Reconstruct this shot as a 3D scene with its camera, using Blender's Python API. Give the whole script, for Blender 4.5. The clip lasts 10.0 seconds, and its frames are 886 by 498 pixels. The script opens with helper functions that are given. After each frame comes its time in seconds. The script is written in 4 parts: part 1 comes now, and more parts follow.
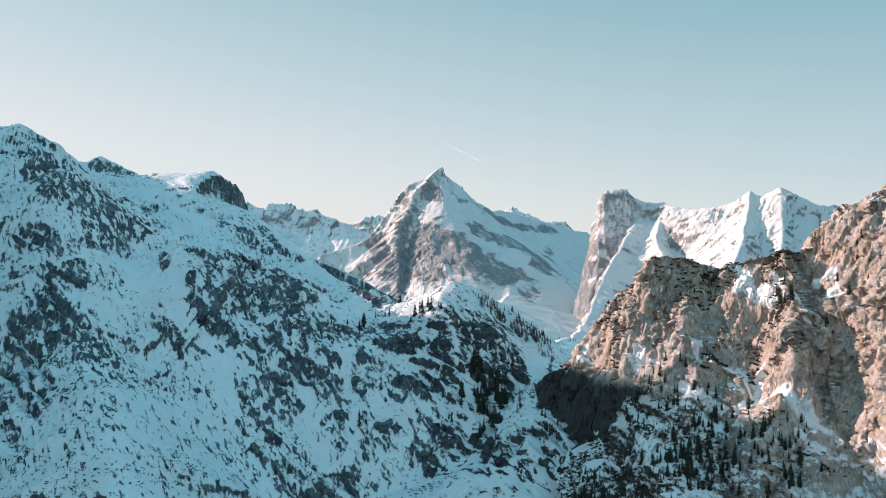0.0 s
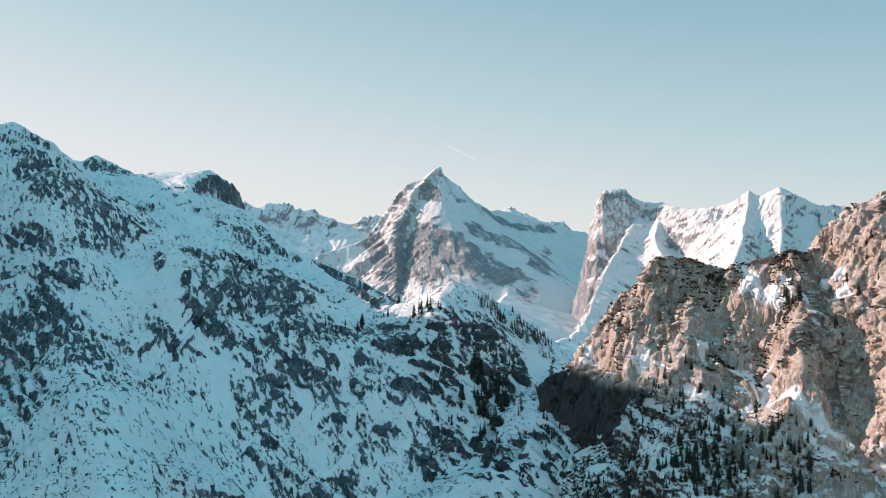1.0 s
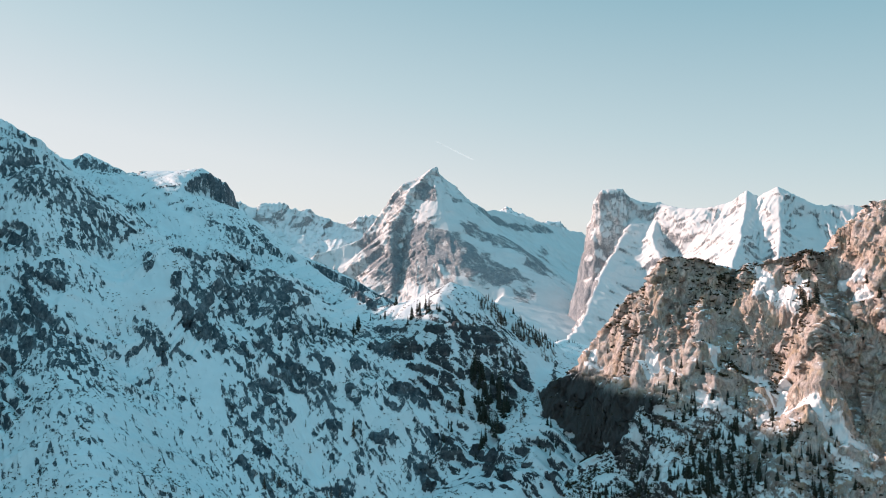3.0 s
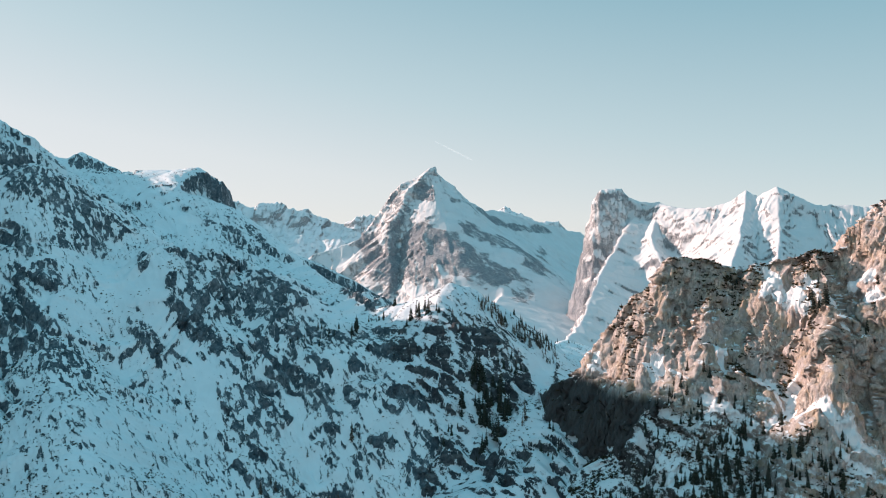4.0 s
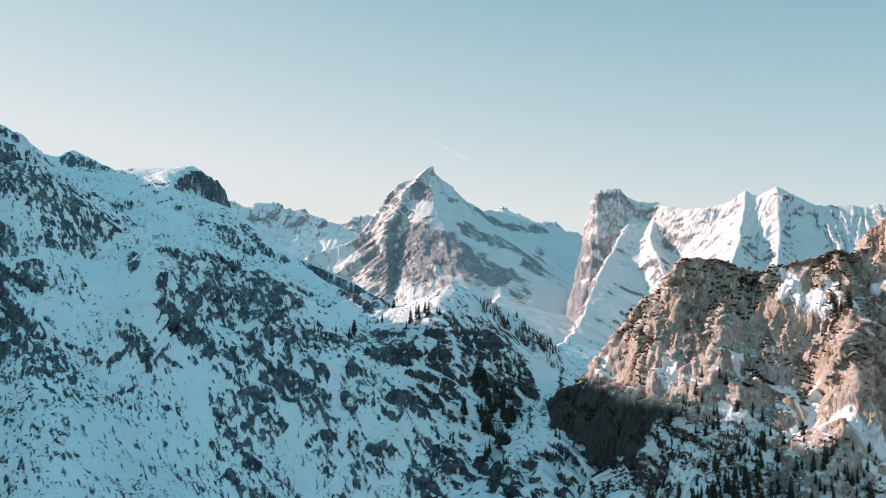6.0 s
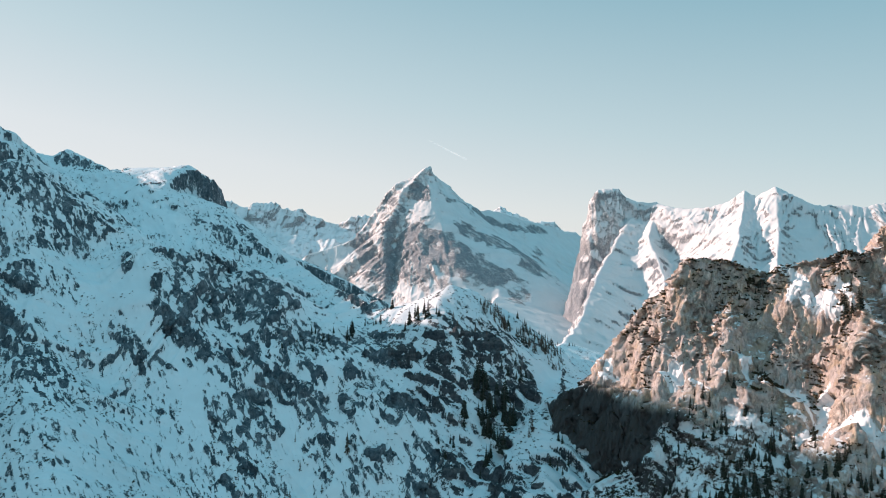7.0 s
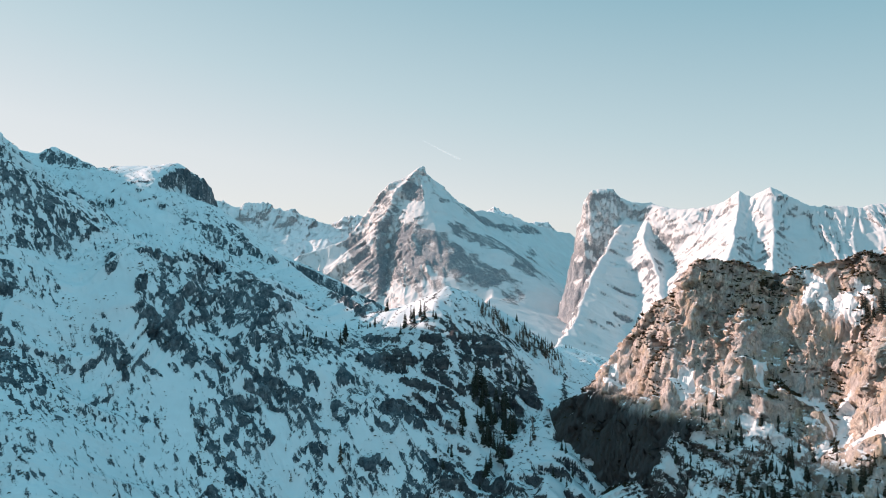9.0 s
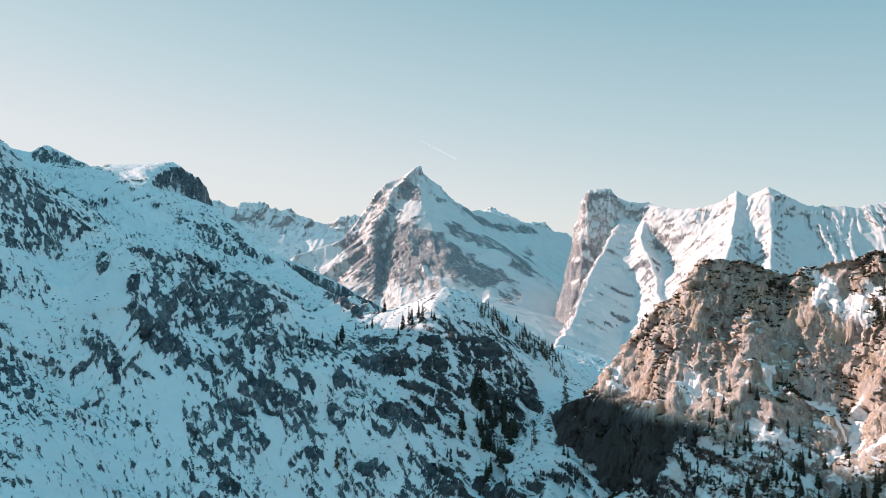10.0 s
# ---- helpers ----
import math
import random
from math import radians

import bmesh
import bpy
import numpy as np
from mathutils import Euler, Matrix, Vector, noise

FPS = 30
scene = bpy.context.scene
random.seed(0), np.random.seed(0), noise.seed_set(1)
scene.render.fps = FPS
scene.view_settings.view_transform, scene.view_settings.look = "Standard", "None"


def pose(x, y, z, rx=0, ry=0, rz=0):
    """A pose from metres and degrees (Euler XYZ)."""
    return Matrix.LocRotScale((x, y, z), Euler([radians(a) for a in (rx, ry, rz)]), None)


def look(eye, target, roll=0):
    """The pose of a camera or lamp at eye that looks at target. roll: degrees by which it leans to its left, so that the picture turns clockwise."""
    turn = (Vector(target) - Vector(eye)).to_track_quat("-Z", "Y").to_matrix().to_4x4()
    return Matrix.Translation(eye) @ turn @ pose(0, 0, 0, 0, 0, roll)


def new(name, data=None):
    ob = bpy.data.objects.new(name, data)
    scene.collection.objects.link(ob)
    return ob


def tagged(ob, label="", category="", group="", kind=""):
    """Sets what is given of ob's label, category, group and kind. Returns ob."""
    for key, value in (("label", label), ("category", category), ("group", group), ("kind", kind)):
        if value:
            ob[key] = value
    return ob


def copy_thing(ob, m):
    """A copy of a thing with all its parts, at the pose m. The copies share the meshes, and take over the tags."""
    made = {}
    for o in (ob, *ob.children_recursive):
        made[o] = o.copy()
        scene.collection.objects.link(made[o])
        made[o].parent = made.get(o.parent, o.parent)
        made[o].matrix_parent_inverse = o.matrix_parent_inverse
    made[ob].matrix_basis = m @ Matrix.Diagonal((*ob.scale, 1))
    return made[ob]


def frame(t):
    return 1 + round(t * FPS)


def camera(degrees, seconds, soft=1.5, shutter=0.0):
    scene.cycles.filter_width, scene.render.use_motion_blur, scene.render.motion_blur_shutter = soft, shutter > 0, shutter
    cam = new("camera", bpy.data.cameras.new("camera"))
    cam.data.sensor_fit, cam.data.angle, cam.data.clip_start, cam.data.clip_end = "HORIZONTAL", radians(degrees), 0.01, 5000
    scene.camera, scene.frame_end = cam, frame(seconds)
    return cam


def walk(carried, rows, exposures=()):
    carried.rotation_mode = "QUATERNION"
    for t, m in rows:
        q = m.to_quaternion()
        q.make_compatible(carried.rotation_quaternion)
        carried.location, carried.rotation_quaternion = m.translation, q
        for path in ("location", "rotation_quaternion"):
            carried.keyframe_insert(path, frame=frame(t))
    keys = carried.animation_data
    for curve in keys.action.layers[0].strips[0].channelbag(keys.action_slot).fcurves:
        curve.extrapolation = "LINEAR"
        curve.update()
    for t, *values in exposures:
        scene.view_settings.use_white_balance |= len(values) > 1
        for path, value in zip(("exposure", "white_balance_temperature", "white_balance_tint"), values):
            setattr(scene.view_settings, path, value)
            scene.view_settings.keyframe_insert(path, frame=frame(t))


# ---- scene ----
cam = camera(63.0, 10.0, soft=0.5)

BASE = 500.0          # height of the camera above the valley datum

# ---- camera: a drone gliding ahead at ten metres a second, turning slowly to the right ----
GLIDE = [
    # seconds, x, y, yaw, pitch, roll
    (0.0, 0.0, 0.0, 0.00, 0.17, 0.00),
    (1.0, -1.4, 9.7, -0.17, 0.16, 0.00),
    (2.0, -2.8, 19.6, -0.34, 0.17, 0.00),
    (3.0, -4.0, 29.4, -0.51, 0.17, -0.01),
    (4.0, -5.3, 39.3, -0.67, 0.17, -0.02),
    (5.0, -6.8, 49.0, -0.79, 0.18, -0.04),
    (6.0, -8.2, 59.0, -0.92, 0.19, -0.06),
    (7.0, -9.5, 69.1, -1.10, 0.20, -0.06),
    (8.0, -10.9, 79.2, -1.37, 0.22, -0.09),
    (9.0, -12.2, 89.5, -1.67, 0.23, -0.11),
    (10.0, -13.5, 100.0, -1.95, 0.22, -0.13),
]
walk(cam, [(t, pose(x, y, BASE, 90 + pitch, roll, yaw)) for t, x, y, yaw, pitch, roll in GLIDE])

# ---- sky and sun: a low winter sun far to the left, clear air ----
SUN_ELEV, SUN_SIDE = radians(19.0), radians(28.0)      # side: how far ahead of due left
sun_dir = Vector((-math.cos(SUN_ELEV) * math.cos(SUN_SIDE), math.cos(SUN_ELEV) * math.sin(SUN_SIDE), math.sin(SUN_ELEV)))
world = bpy.data.worlds.new("sky")
scene.world = world
world.use_nodes = True
wn, wl = world.node_tree.nodes, world.node_tree.links
sky = wn.new("ShaderNodeTexSky")
sky.sky_type, sky.sun_disc = "NISHITA", False
sky.sun_elevation, sky.sun_rotation = SUN_ELEV, math.atan2(sun_dir.x, sun_dir.y)
sky.altitude, sky.air_density, sky.dust_density, sky.ozone_density = 1500.0, 1.0, 1.2, 1.0
wn["Background"].inputs["Strength"].default_value = 0.073
scene.view_settings.exposure = 0.45
coord = wn.new("ShaderNodeTexCoord")
slant = wn.new("ShaderNodeVectorMath")          # height in the sky, with the paler side towards the sun
slant.operation = "DOT_PRODUCT"
slant.inputs[1].default_value = (0.17, 0.0, 1.0)
wl.new(coord.outputs["Generated"], slant.inputs[0])
air = wn.new("ShaderNodeValToRGB")              # haze over the horizon, teal blue above
for n, (at, tone) in enumerate(((0.0, (8.3, 8.2, 8.2)), (0.08, (7.8, 8.1, 8.2)), (0.2, (5.7, 7.1, 7.5)), (0.38, (3.1, 5.3, 6.2)), (0.55, (2.1, 5.45, 7.0)), (1.0, (1.65, 5.05, 6.7)))):
    stop = air.color_ramp.elements[n] if n < 2 else air.color_ramp.elements.new(at)
    stop.position, stop.color = at, (*tone, 1.0)
wl.new(slant.outputs["Value"], air.inputs["Fac"])
veil = wn.new("ShaderNodeMix")
veil.data_type = "RGBA"
veil.inputs[0].default_value = 0.85
wl.new(sky.outputs["Color"], veil.inputs[6])
wl.new(air.outputs["Color"], veil.inputs[7])
wl.new(veil.outputs[2], wn["Background"].inputs["Color"])

sun = new("sun", bpy.data.lights.new("sun", "SUN"))
sun.data.energy, sun.data.angle, sun.data.color = 5.0, radians(0.53), (1.0, 0.71, 0.62)
sun.matrix_world = look((0, 0, 3000), Vector((0, 0, 3000)) - sun_dir)

# ---- noise in numpy ----
rng = np.random.default_rng(7)
PERM = np.concatenate([rng.permutation(256)] * 2)
RAND = rng.random(256)


def vnoise(p):
    """Smooth value noise, -1 to 1, at the rows of p (n x 3)."""
    c = np.floor(p).astype(np.int64)
    f = p - c
    f = f * f * f * (f * (f * 6 - 15) + 10)
    x0, y0, z0 = (c & 255).T
    x1, y1, z1 = ((c + 1) & 255).T
    out = 0.0
    for xi, wx in ((x0, 1 - f[:, 0]), (x1, f[:, 0])):
        a = PERM[xi]
        for yi, wy in ((y0, 1 - f[:, 1]), (y1, f[:, 1])):
            b = PERM[a + yi]
            for zi, wz in ((z0, 1 - f[:, 2]), (z1, f[:, 2])):
                out = out + RAND[PERM[b + zi]] * wx * wy * wz
    return out * 2 - 1


def fbm(p, size, octaves=4, gain=0.5, ridged=False, seed=0.0):
    """Sum of octaves of noise; size: metres of the largest feature. Ridged: sharp crests, about 0 to 1."""
    total, amp, norm, q = 0.0, 1.0, 0.0, np.asarray(p, float) / np.asarray(size, float) + 17.31 * seed + 3.7
    for _ in range(octaves):
        v = vnoise(q)
        total = total + amp * ((1 - np.abs(v) * 1.6) if ridged else v)
        norm, amp, q = norm + amp, amp * gain, q * 2.03 + 11.7
    return total / norm


def smooth(a, b, v):
    t = np.clip((v - a) / (b - a), 0, 1)
    return t * t * (3 - 2 * t)


def facets(p, size, seed=0.0):
    """Broken rock: blocks that each have a plane of their own, -1 to 1."""
    q = np.asarray(p, float) / np.asarray(size, float) + 5.13 * seed
    cell = np.floor(q).astype(np.int64)
    best = np.full(len(q), 1e9)
    out = np.zeros(len(q))
    for i in (-1, 0, 1):
        for j in (-1, 0, 1):
            for l in (-1, 0, 1):
                c = cell + (i, j, l)
                h = PERM[PERM[PERM[c[:, 0] & 255] + (c[:, 1] & 255)] + (c[:, 2] & 255)]
                d = q - c - np.stack([RAND[h], RAND[(h + 57) & 255], RAND[(h + 131) & 255]], -1)
                r = (d * d).sum(-1)
                near = r < best
                tilt = np.stack([RAND[(h + 23) & 255], RAND[(h + 89) & 255], RAND[(h + 197) & 255]], -1) * 2 - 1
                out = np.where(near, 0.7 * (RAND[(h + 11) & 255] * 2 - 1) + (tilt * d).sum(-1), out)
                best = np.where(near, r, best)
    return out


# ---- mountain forms: crest lines with falling sides ----
def nearest(x, y, line, soft=0.07):
    """For points in plan: distance to a crest line, its height there, how far along it, and on which side (left: +).
    soft: how widely one stretch of the line hands over to the next."""
    parts, run = [], 0.0
    for (ax, ay, az), (bx, by, bz) in zip(line[:-1], line[1:]):
        ux, uy = bx - ax, by - ay
        n = math.hypot(ux, uy)
        t = np.clip(((x - ax) * ux + (y - ay) * uy) / (n * n), 0, 1)
        dx, dy = x - ax - t * ux, y - ay - t * uy
        parts.append((np.hypot(dx, dy), az + t * (bz - az), run + t * n, (ux * dy - uy * dx) / n))
        run += n
    d = np.min([q[0] for q in parts], 0)
    total = zz = along = hand = 0.0
    for q in parts:
        w = np.exp(-(q[0] - d) / (soft * d + 0.5))
        total, zz, along, hand = total + w, zz + w * q[1], along + w * q[2], hand + w * q[3]
    return d, zz / total, along / total, hand / total


def crest(x, y, line, sides, flute=(0, 30), seed=0.0, jag=(0, 20), blunt=0.0):
    """Height of the tent under a crest line [(x, y, z), ...]. sides: for the left and the right of the line
    (steepness at the top, steepness lower down, metres over which it changes). flute: depth and width of the
    gullies; jag: height and length of the teeth along the crest; blunt: radius of its rounding."""
    d, zz, along, hand = nearest(x, y, line)
    if jag[0]:
        zz = zz + jag[0] * np.exp(-d / jag[1]) * (fbm(np.stack([along, 0 * d, 0 * d], -1), jag[1], 5, 0.6, True, seed + 0.5) - 0.5)
    w = smooth(-1, 1, hand / (d + 1e-6) * 2.5)
    if blunt:
        d = np.sqrt(d * d + blunt * blunt) - blunt
    drop = 0
    for (s0, s1, far), k in zip(sides, (w, 1 - w)):
        drop = drop + k * (s1 * d + (s0 - s1) * far * (1 - np.exp(-d / far)))
    h = zz - drop
    amp, width = flute
    if amp:
        p = np.stack([along / width, d / width / 4.5, np.full_like(d, seed)], -1)
        p[:, 0] += 0.35 * vnoise(p * [0.7, 1.2, 1] + 9)
        h = h + amp * smooth(0, width * 1.2, d) * (fbm(p, 1.0, 3, 0.5, True, seed) - 0.45)
    return h


def blend(hs, k):
    """Soft maximum of heights, and which one is the highest."""
    hs = np.stack(hs)
    top = hs.max(0)
    return top + k * np.log(np.exp((hs - top) / k).sum(0)), hs.argmax(0)


# crest lines, in metres, heights from the camera's level
FLANK = [(-880, 330, 330), (-820, 480, 322), (-785, 552, 314), (-745, 597, 302), (-690, 663, 264), (-652, 745, 229), (-640, 795, 210), (-545, 888, 152), (-500, 865, 152), (-455, 845, 128), (-410, 835, 94), (-355, 810, 57), (-305, 770, 30), (-266, 740, 4), (-215, 700, -25)]
# unseen ridge left of the view, shaped to cast the shadow edges
SHADE_RIDGE = [(-900, 290, 384), (-880, 660, 357), (-860, 808, 339), (-860, 938, 313), (-860, 1008, 296), (-860, 1045, 282), (-860, 1077, 265), (-860, 1125, 258), (-862, 1222, 270), (-865, 1275, 278), (-868, 1317, 280), (-875, 1338, 260), (-880, 1360, 236)]
PLATEAU = [(-900, 1225, 240), (-700, 1210, 182), (-610, 1190, 152), (-560, 1185, 140), (-530, 1180, 128), (-480, 1170, 123), (-430, 1160, 125), (-369, 1150, 127), (-352, 1152, 117), (-337, 1155, 106)]
SHOULDER = [(-375, 1235, 70), (-340, 1170, 52), (-296, 1100, 38), (-241, 964, 18), (-186, 900, -4), (-115, 800, -27), (-72, 740, -41), (-46, 700, -50), (-20, 670, -60)]
EDGE = [(-300, 710, 14), (-240, 690, 8), (-212, 700, 0), (-180, 712, -11), (-125, 668, -33), (-90, 652, -56)]
# ridge hidden behind the plateau, added to shade the pass
SHADE_BACK = [(-720, 1400, 150), (-540, 1440, 150), (-458, 1455, 146), (-420, 1352, 122)]
LINK = [(-640, 800, 196), (-662, 852, 194), (-700, 910, 192), (-750, 985, 192), (-815, 1095, 195)]
DOME = [(-585, 1182, 140), (-558, 1178, 154), (-535, 1174, 143), (-515, 1172, 132)]
FLANK_SPUR = [(-392, 740, 82), (-371, 705, 77), (-325, 630, 8), (-266, 535, -66), (-205, 440, -112), (-150, 350, -150)]
GULLY = [(78, 660, -92), (84, 560, -103), (80, 531, -107), (62, 500, -124), (40, 471, -138), (40, 420, -160)]
KNOLL = [(-125, 748, -76), (-85, 716, -65), (-45, 692, -52), (-15, 678, -39), (8, 667, -27), (30, 672, -34), (52, 680, -48), (80, 720, -72), (120, 800, -105), (190, 1000, -140)]
KNOLL_STEP = [(-62, 620, -82), (-40, 613, -78), (-5, 610, -77), (30, 612, -82), (58, 618, -90), (70, 640, -92)]
KNOLL_FOOT = [(-55, 578, -103), (-30, 574, -101), (-10, 572, -108), (5, 535, -128), (-5, 520, -140), (35, 500, -160)]
CLIFF = [(88, 520, -84), (100, 517, -64), (125, 505, -33), (142, 487, -5), (167, 470, -5), (189, 460, -9), (206, 446, 0), (221, 441, 1), (228, 439, 14), (240, 431, 27), (256, 419, 37), (300, 372, 69), (400, 300, 92)]
CLIFF_PROW = [(91, 514, -84), (100, 494, -80), (109, 476, -80), (113, 467, -80)]
CLIFF_FOOT = [(120, 458, -82), (132, 446, -84), (158, 425, -86), (176, 412, -96), (205, 372, -112), (280, 340, -140)]
APRON = [(114, 458, -116), (108, 444, -124), (104, 420, -138), (100, 400, -150)]
CLIFF_RIB = [(208, 440, 0), (202, 415, -28), (191, 394, -56), (196, 380, -84)]
CLIFF_NOSE = [(142, 484, -10), (128, 470, -45), (118, 462, -68)]
# gullies down the cliff: where they start and end, half width, depth
GROOVES = [((174, 469), (158, 443), 12, 14), ((192, 442), (179, 412), 9, 11), ((133, 488), (122, 458), 5, 6), ((216, 440), (206, 395), 6, 8), ((150, 480), (143, 455), 4, 6)]
LEDGES = [
    [(161, 438, -63), (172, 427, -72), (184, 418, -81), (176, 412, -87)],
    [(183, 452, -11), (196, 436, -20), (204, 432, -24)],
    [(150, 447, -52), (157, 446, -55)],
    [(98, 512, -74), (104, 506, -78)],
    [(119, 464, -66), (124, 458, -72)],
    [(176, 404, -93), (190, 384, -102), (206, 372, -108)],
]
COL = [(60, 1000, -165), (213, 1246, -148), (310, 1450, -190), (400, 1700, -260)]


def strokes(x, y, h, height, lists, ragged, seed, grain=1.0):
    """How far points of a surface lie under broad, ragged strokes (x and y of both ends, half width, density), 0 to 1.
    height: the surface's height under the ends of a stroke."""
    p = np.stack([x, y, h], -1)
    out = np.zeros_like(x)
    jag = ragged * (fbm(p, 14 * grain, 2, 0.6, seed=seed) + 0.7 * fbm(p, 5 * grain, 3, 0.6, seed=seed + 1))
    every = np.array([s for some in lists for s in some], float)
    starts = np.column_stack([every[:, :2], height(every[:, 0], every[:, 1])])
    ends = np.column_stack([every[:, 2:4], height(every[:, 2], every[:, 3])])
    for a, b, w, k in zip(starts, ends, every[:, 4], every[:, 5]):
        low, high = np.minimum(a, b) - 2.2 * w, np.maximum(a, b) + 2.2 * w
        near = np.nonzero((x > low[0]) & (x < high[0]) & (y > low[1] - w) & (y < high[1] + w))[0]
        q = p[near] - a
        u = b - a
        f = np.clip(q @ u / (u @ u + 1e-6), 0, 1)
        d = np.linalg.norm(q - f[:, None] * u, axis=1) / w + jag[near]
        out[near] = np.maximum(out[near], k * (1 - smooth(0.7, 1.35, d)))
    return out


def terraces(x, y, h, step, tilt, size, share, seed):
    """Break the slope into tilted rock steps, in patches. tilt: fall of the beds along x and y."""
    p = np.stack([x, y, h], -1)
    patch = smooth(share, share + 0.25, fbm(p, size, 3, seed=seed))
    q = h + tilt[0] * x + tilt[1] * y + 0.7 * step * fbm(p, size * 0.4, 3, seed=seed + 1)
    n = np.floor(q / step)
    f = q / step - n
    return h + patch * ((n + smooth(0.5, 0.95, f)) * step - q) * 0.8, patch


# bare rock on the near slopes: x and y of both ends, half width, density
CLIFF_SNOW = [(161, 434, 169, 431, 2.3, 1), (169, 431, 180, 410, 2.3, 1), (180, 410, 172, 411, 2.6, 1), (172, 411, 168, 412, 1.9, 1), (142, 431, 161, 416, 3.5, 1), (153, 446, 158, 438, 2.4, 1), (102, 515, 102, 511, 3.0, 1), (96, 516, 101, 509, 1.5, 1), (124, 464, 125, 461, 3.4, 1), (121, 459, 122, 456, 2.0, 1), (129, 452, 138, 442, 1.2, 0.8), (168, 422, 176, 411, 2.3, 0.7), (185, 462, 190, 452, 3.2, 1), (190, 452, 195, 429, 3.1, 1), (208, 422, 226, 413, 4.4, 1), (222, 429, 226, 421, 4.2, 1)]
CLIFF_SNOW_LOW = [(204, 409, 207, 407, 1.6, 1), (201, 436, 200, 422, 2.4, 0.8), (180, 392, 187, 385, 1.5, 0.9), (188, 373, 193, 370, 2.4, 1), (186, 379, 190, 372, 1.8, 1), (112, 448, 112, 438, 3.6, 1), (106, 430, 121, 421, 2.8, 0.9), (124, 439, 134, 426, 2.9, 0.9), (113, 412, 123, 409, 3.6, 0.9), (132, 417, 129, 402, 2.8, 0.9), (82, 509, 88, 471, 4.3, 1), (123, 409, 135, 394, 3.0, 0.9), (166, 403, 166, 386, 1.8, 0.9), (166, 379, 181, 374, 2.1, 0.9), (146, 416, 150, 399, 3.1, 0.55), (100, 474, 102, 466, 1.7, 0.8)]
NEAR_BROKEN = [(-197, 679, -117, 623, 29.4, 1), (-154, 607, -92, 578, 19.8, 0.9), (-146, 562, -102, 506, 15.8, 0.9), (-218, 668, -178, 616, 14.7, 0.8), (-439, 791, -301, 691, 36.9, 0.7), (-301, 554, -235, 514, 19.6, 0.8), (-183, 1137, -51, 702, 15.2, 0.8), (-102, 643, -58, 575, 13.4, 0.7), (-60, 635, 51, 602, 18.0, 0.8), (-42, 581, 6, 521, 15.9, 0.5), (20, 593, 62, 553, 14.5, 0.8), (-210, 551, -131, 508, 20.1, 0.2), (-255, 475, -170, 446, 21.8, 0.2), (-91, 571, -52, 508, 11.7, 0.5), (0, 627, 54, 628, 11.4, 0.7), (-16, 522, 50, 464, 12.3, 0.7)]
FLANK_LOWER = [(-263, 680, -252, 656, 3.7, 0.95), (-243, 607, -238, 595, 1.9, 1), (-234, 595, -214, 588, 5.5, 0.9), (-215, 585, -211, 580, 1.4, 1), (-205, 592, -190, 587, 1.8, 1), (-234, 602, -222, 593, 4.2, 0.55), (-225, 647, -216, 621, 3.9, 0.95), (-212, 623, -193, 614, 6.6, 0.95), (-215, 648, -192, 619, 6.3, 0.5), (-184, 614, -172, 604, 6.0, 1), (-175, 612, -157, 602, 3.7, 0.85), (-186, 598, -180, 593, 1.8, 0.9), (-166, 576, -160, 563, 1.5, 1), (-158, 560, -152, 555, 2.5, 1), (-163, 593, -140, 573, 7.9, 0.35), (-146, 561, -131, 550, 4.1, 0.55)]
FLANK_RIGHT = [(-129, 595, -98, 587, 6.5, 1), (-134, 599, -121, 596, 3.5, 1), (-129, 570, -115, 560, 5.8, 1), (-122, 554, -117, 550, 3.3, 0.7), (-114, 566, -109, 562, 1.7, 0.9), (-136, 539, -118, 527, 2.8, 0.8), (-127, 528, -118, 527, 2.7, 1), (-136, 518, -127, 512, 3.1, 0.95), (-152, 535, -144, 527, 1.6, 0.8), (-88, 579, -77, 561, 2.9, 0.6), (-82, 555, -76, 551, 3.2, 1), (-118, 627, -95, 597, 5.0, 0.5), (-89, 599, -84, 594, 2.2, 0.8), (-105, 519, -95, 509, 2.3, 0.7), (-149, 625, -136, 607, 3.2, 0.95), (-132, 620, -128, 609, 1.8, 0.9)]
FLANK_UPPER = [(-447, 799, -367, 680, 13.8, 0.74), (-368, 703, -310, 678, 19.3, 0.66), (-366, 674, -328, 684, 15.8, 0.49), (-346, 709, -302, 704, 13.8, 0.57), (-354, 806, -300, 768, 7.6, 0.57), (-318, 638, -305, 668, 8.0, 0.66), (-351, 632, -333, 619, 10.5, 0.66), (-467, 838, -451, 838, 5.0, 0.41), (-428, 829, -417, 838, 6.3, 0.33), (-309, 607, -299, 601, 10.9, 0.7), (-338, 609, -301, 581, 4.5, 0.49), (-296, 616, -290, 619, 3.5, 0.41), (-318, 568, -279, 542, 19.4, 0.48), (-290, 561, -249, 536, 8.9, 0.41), (-283, 529, -237, 527, 6.0, 0.57), (-258, 517, -233, 526, 4.6, 0.41)]
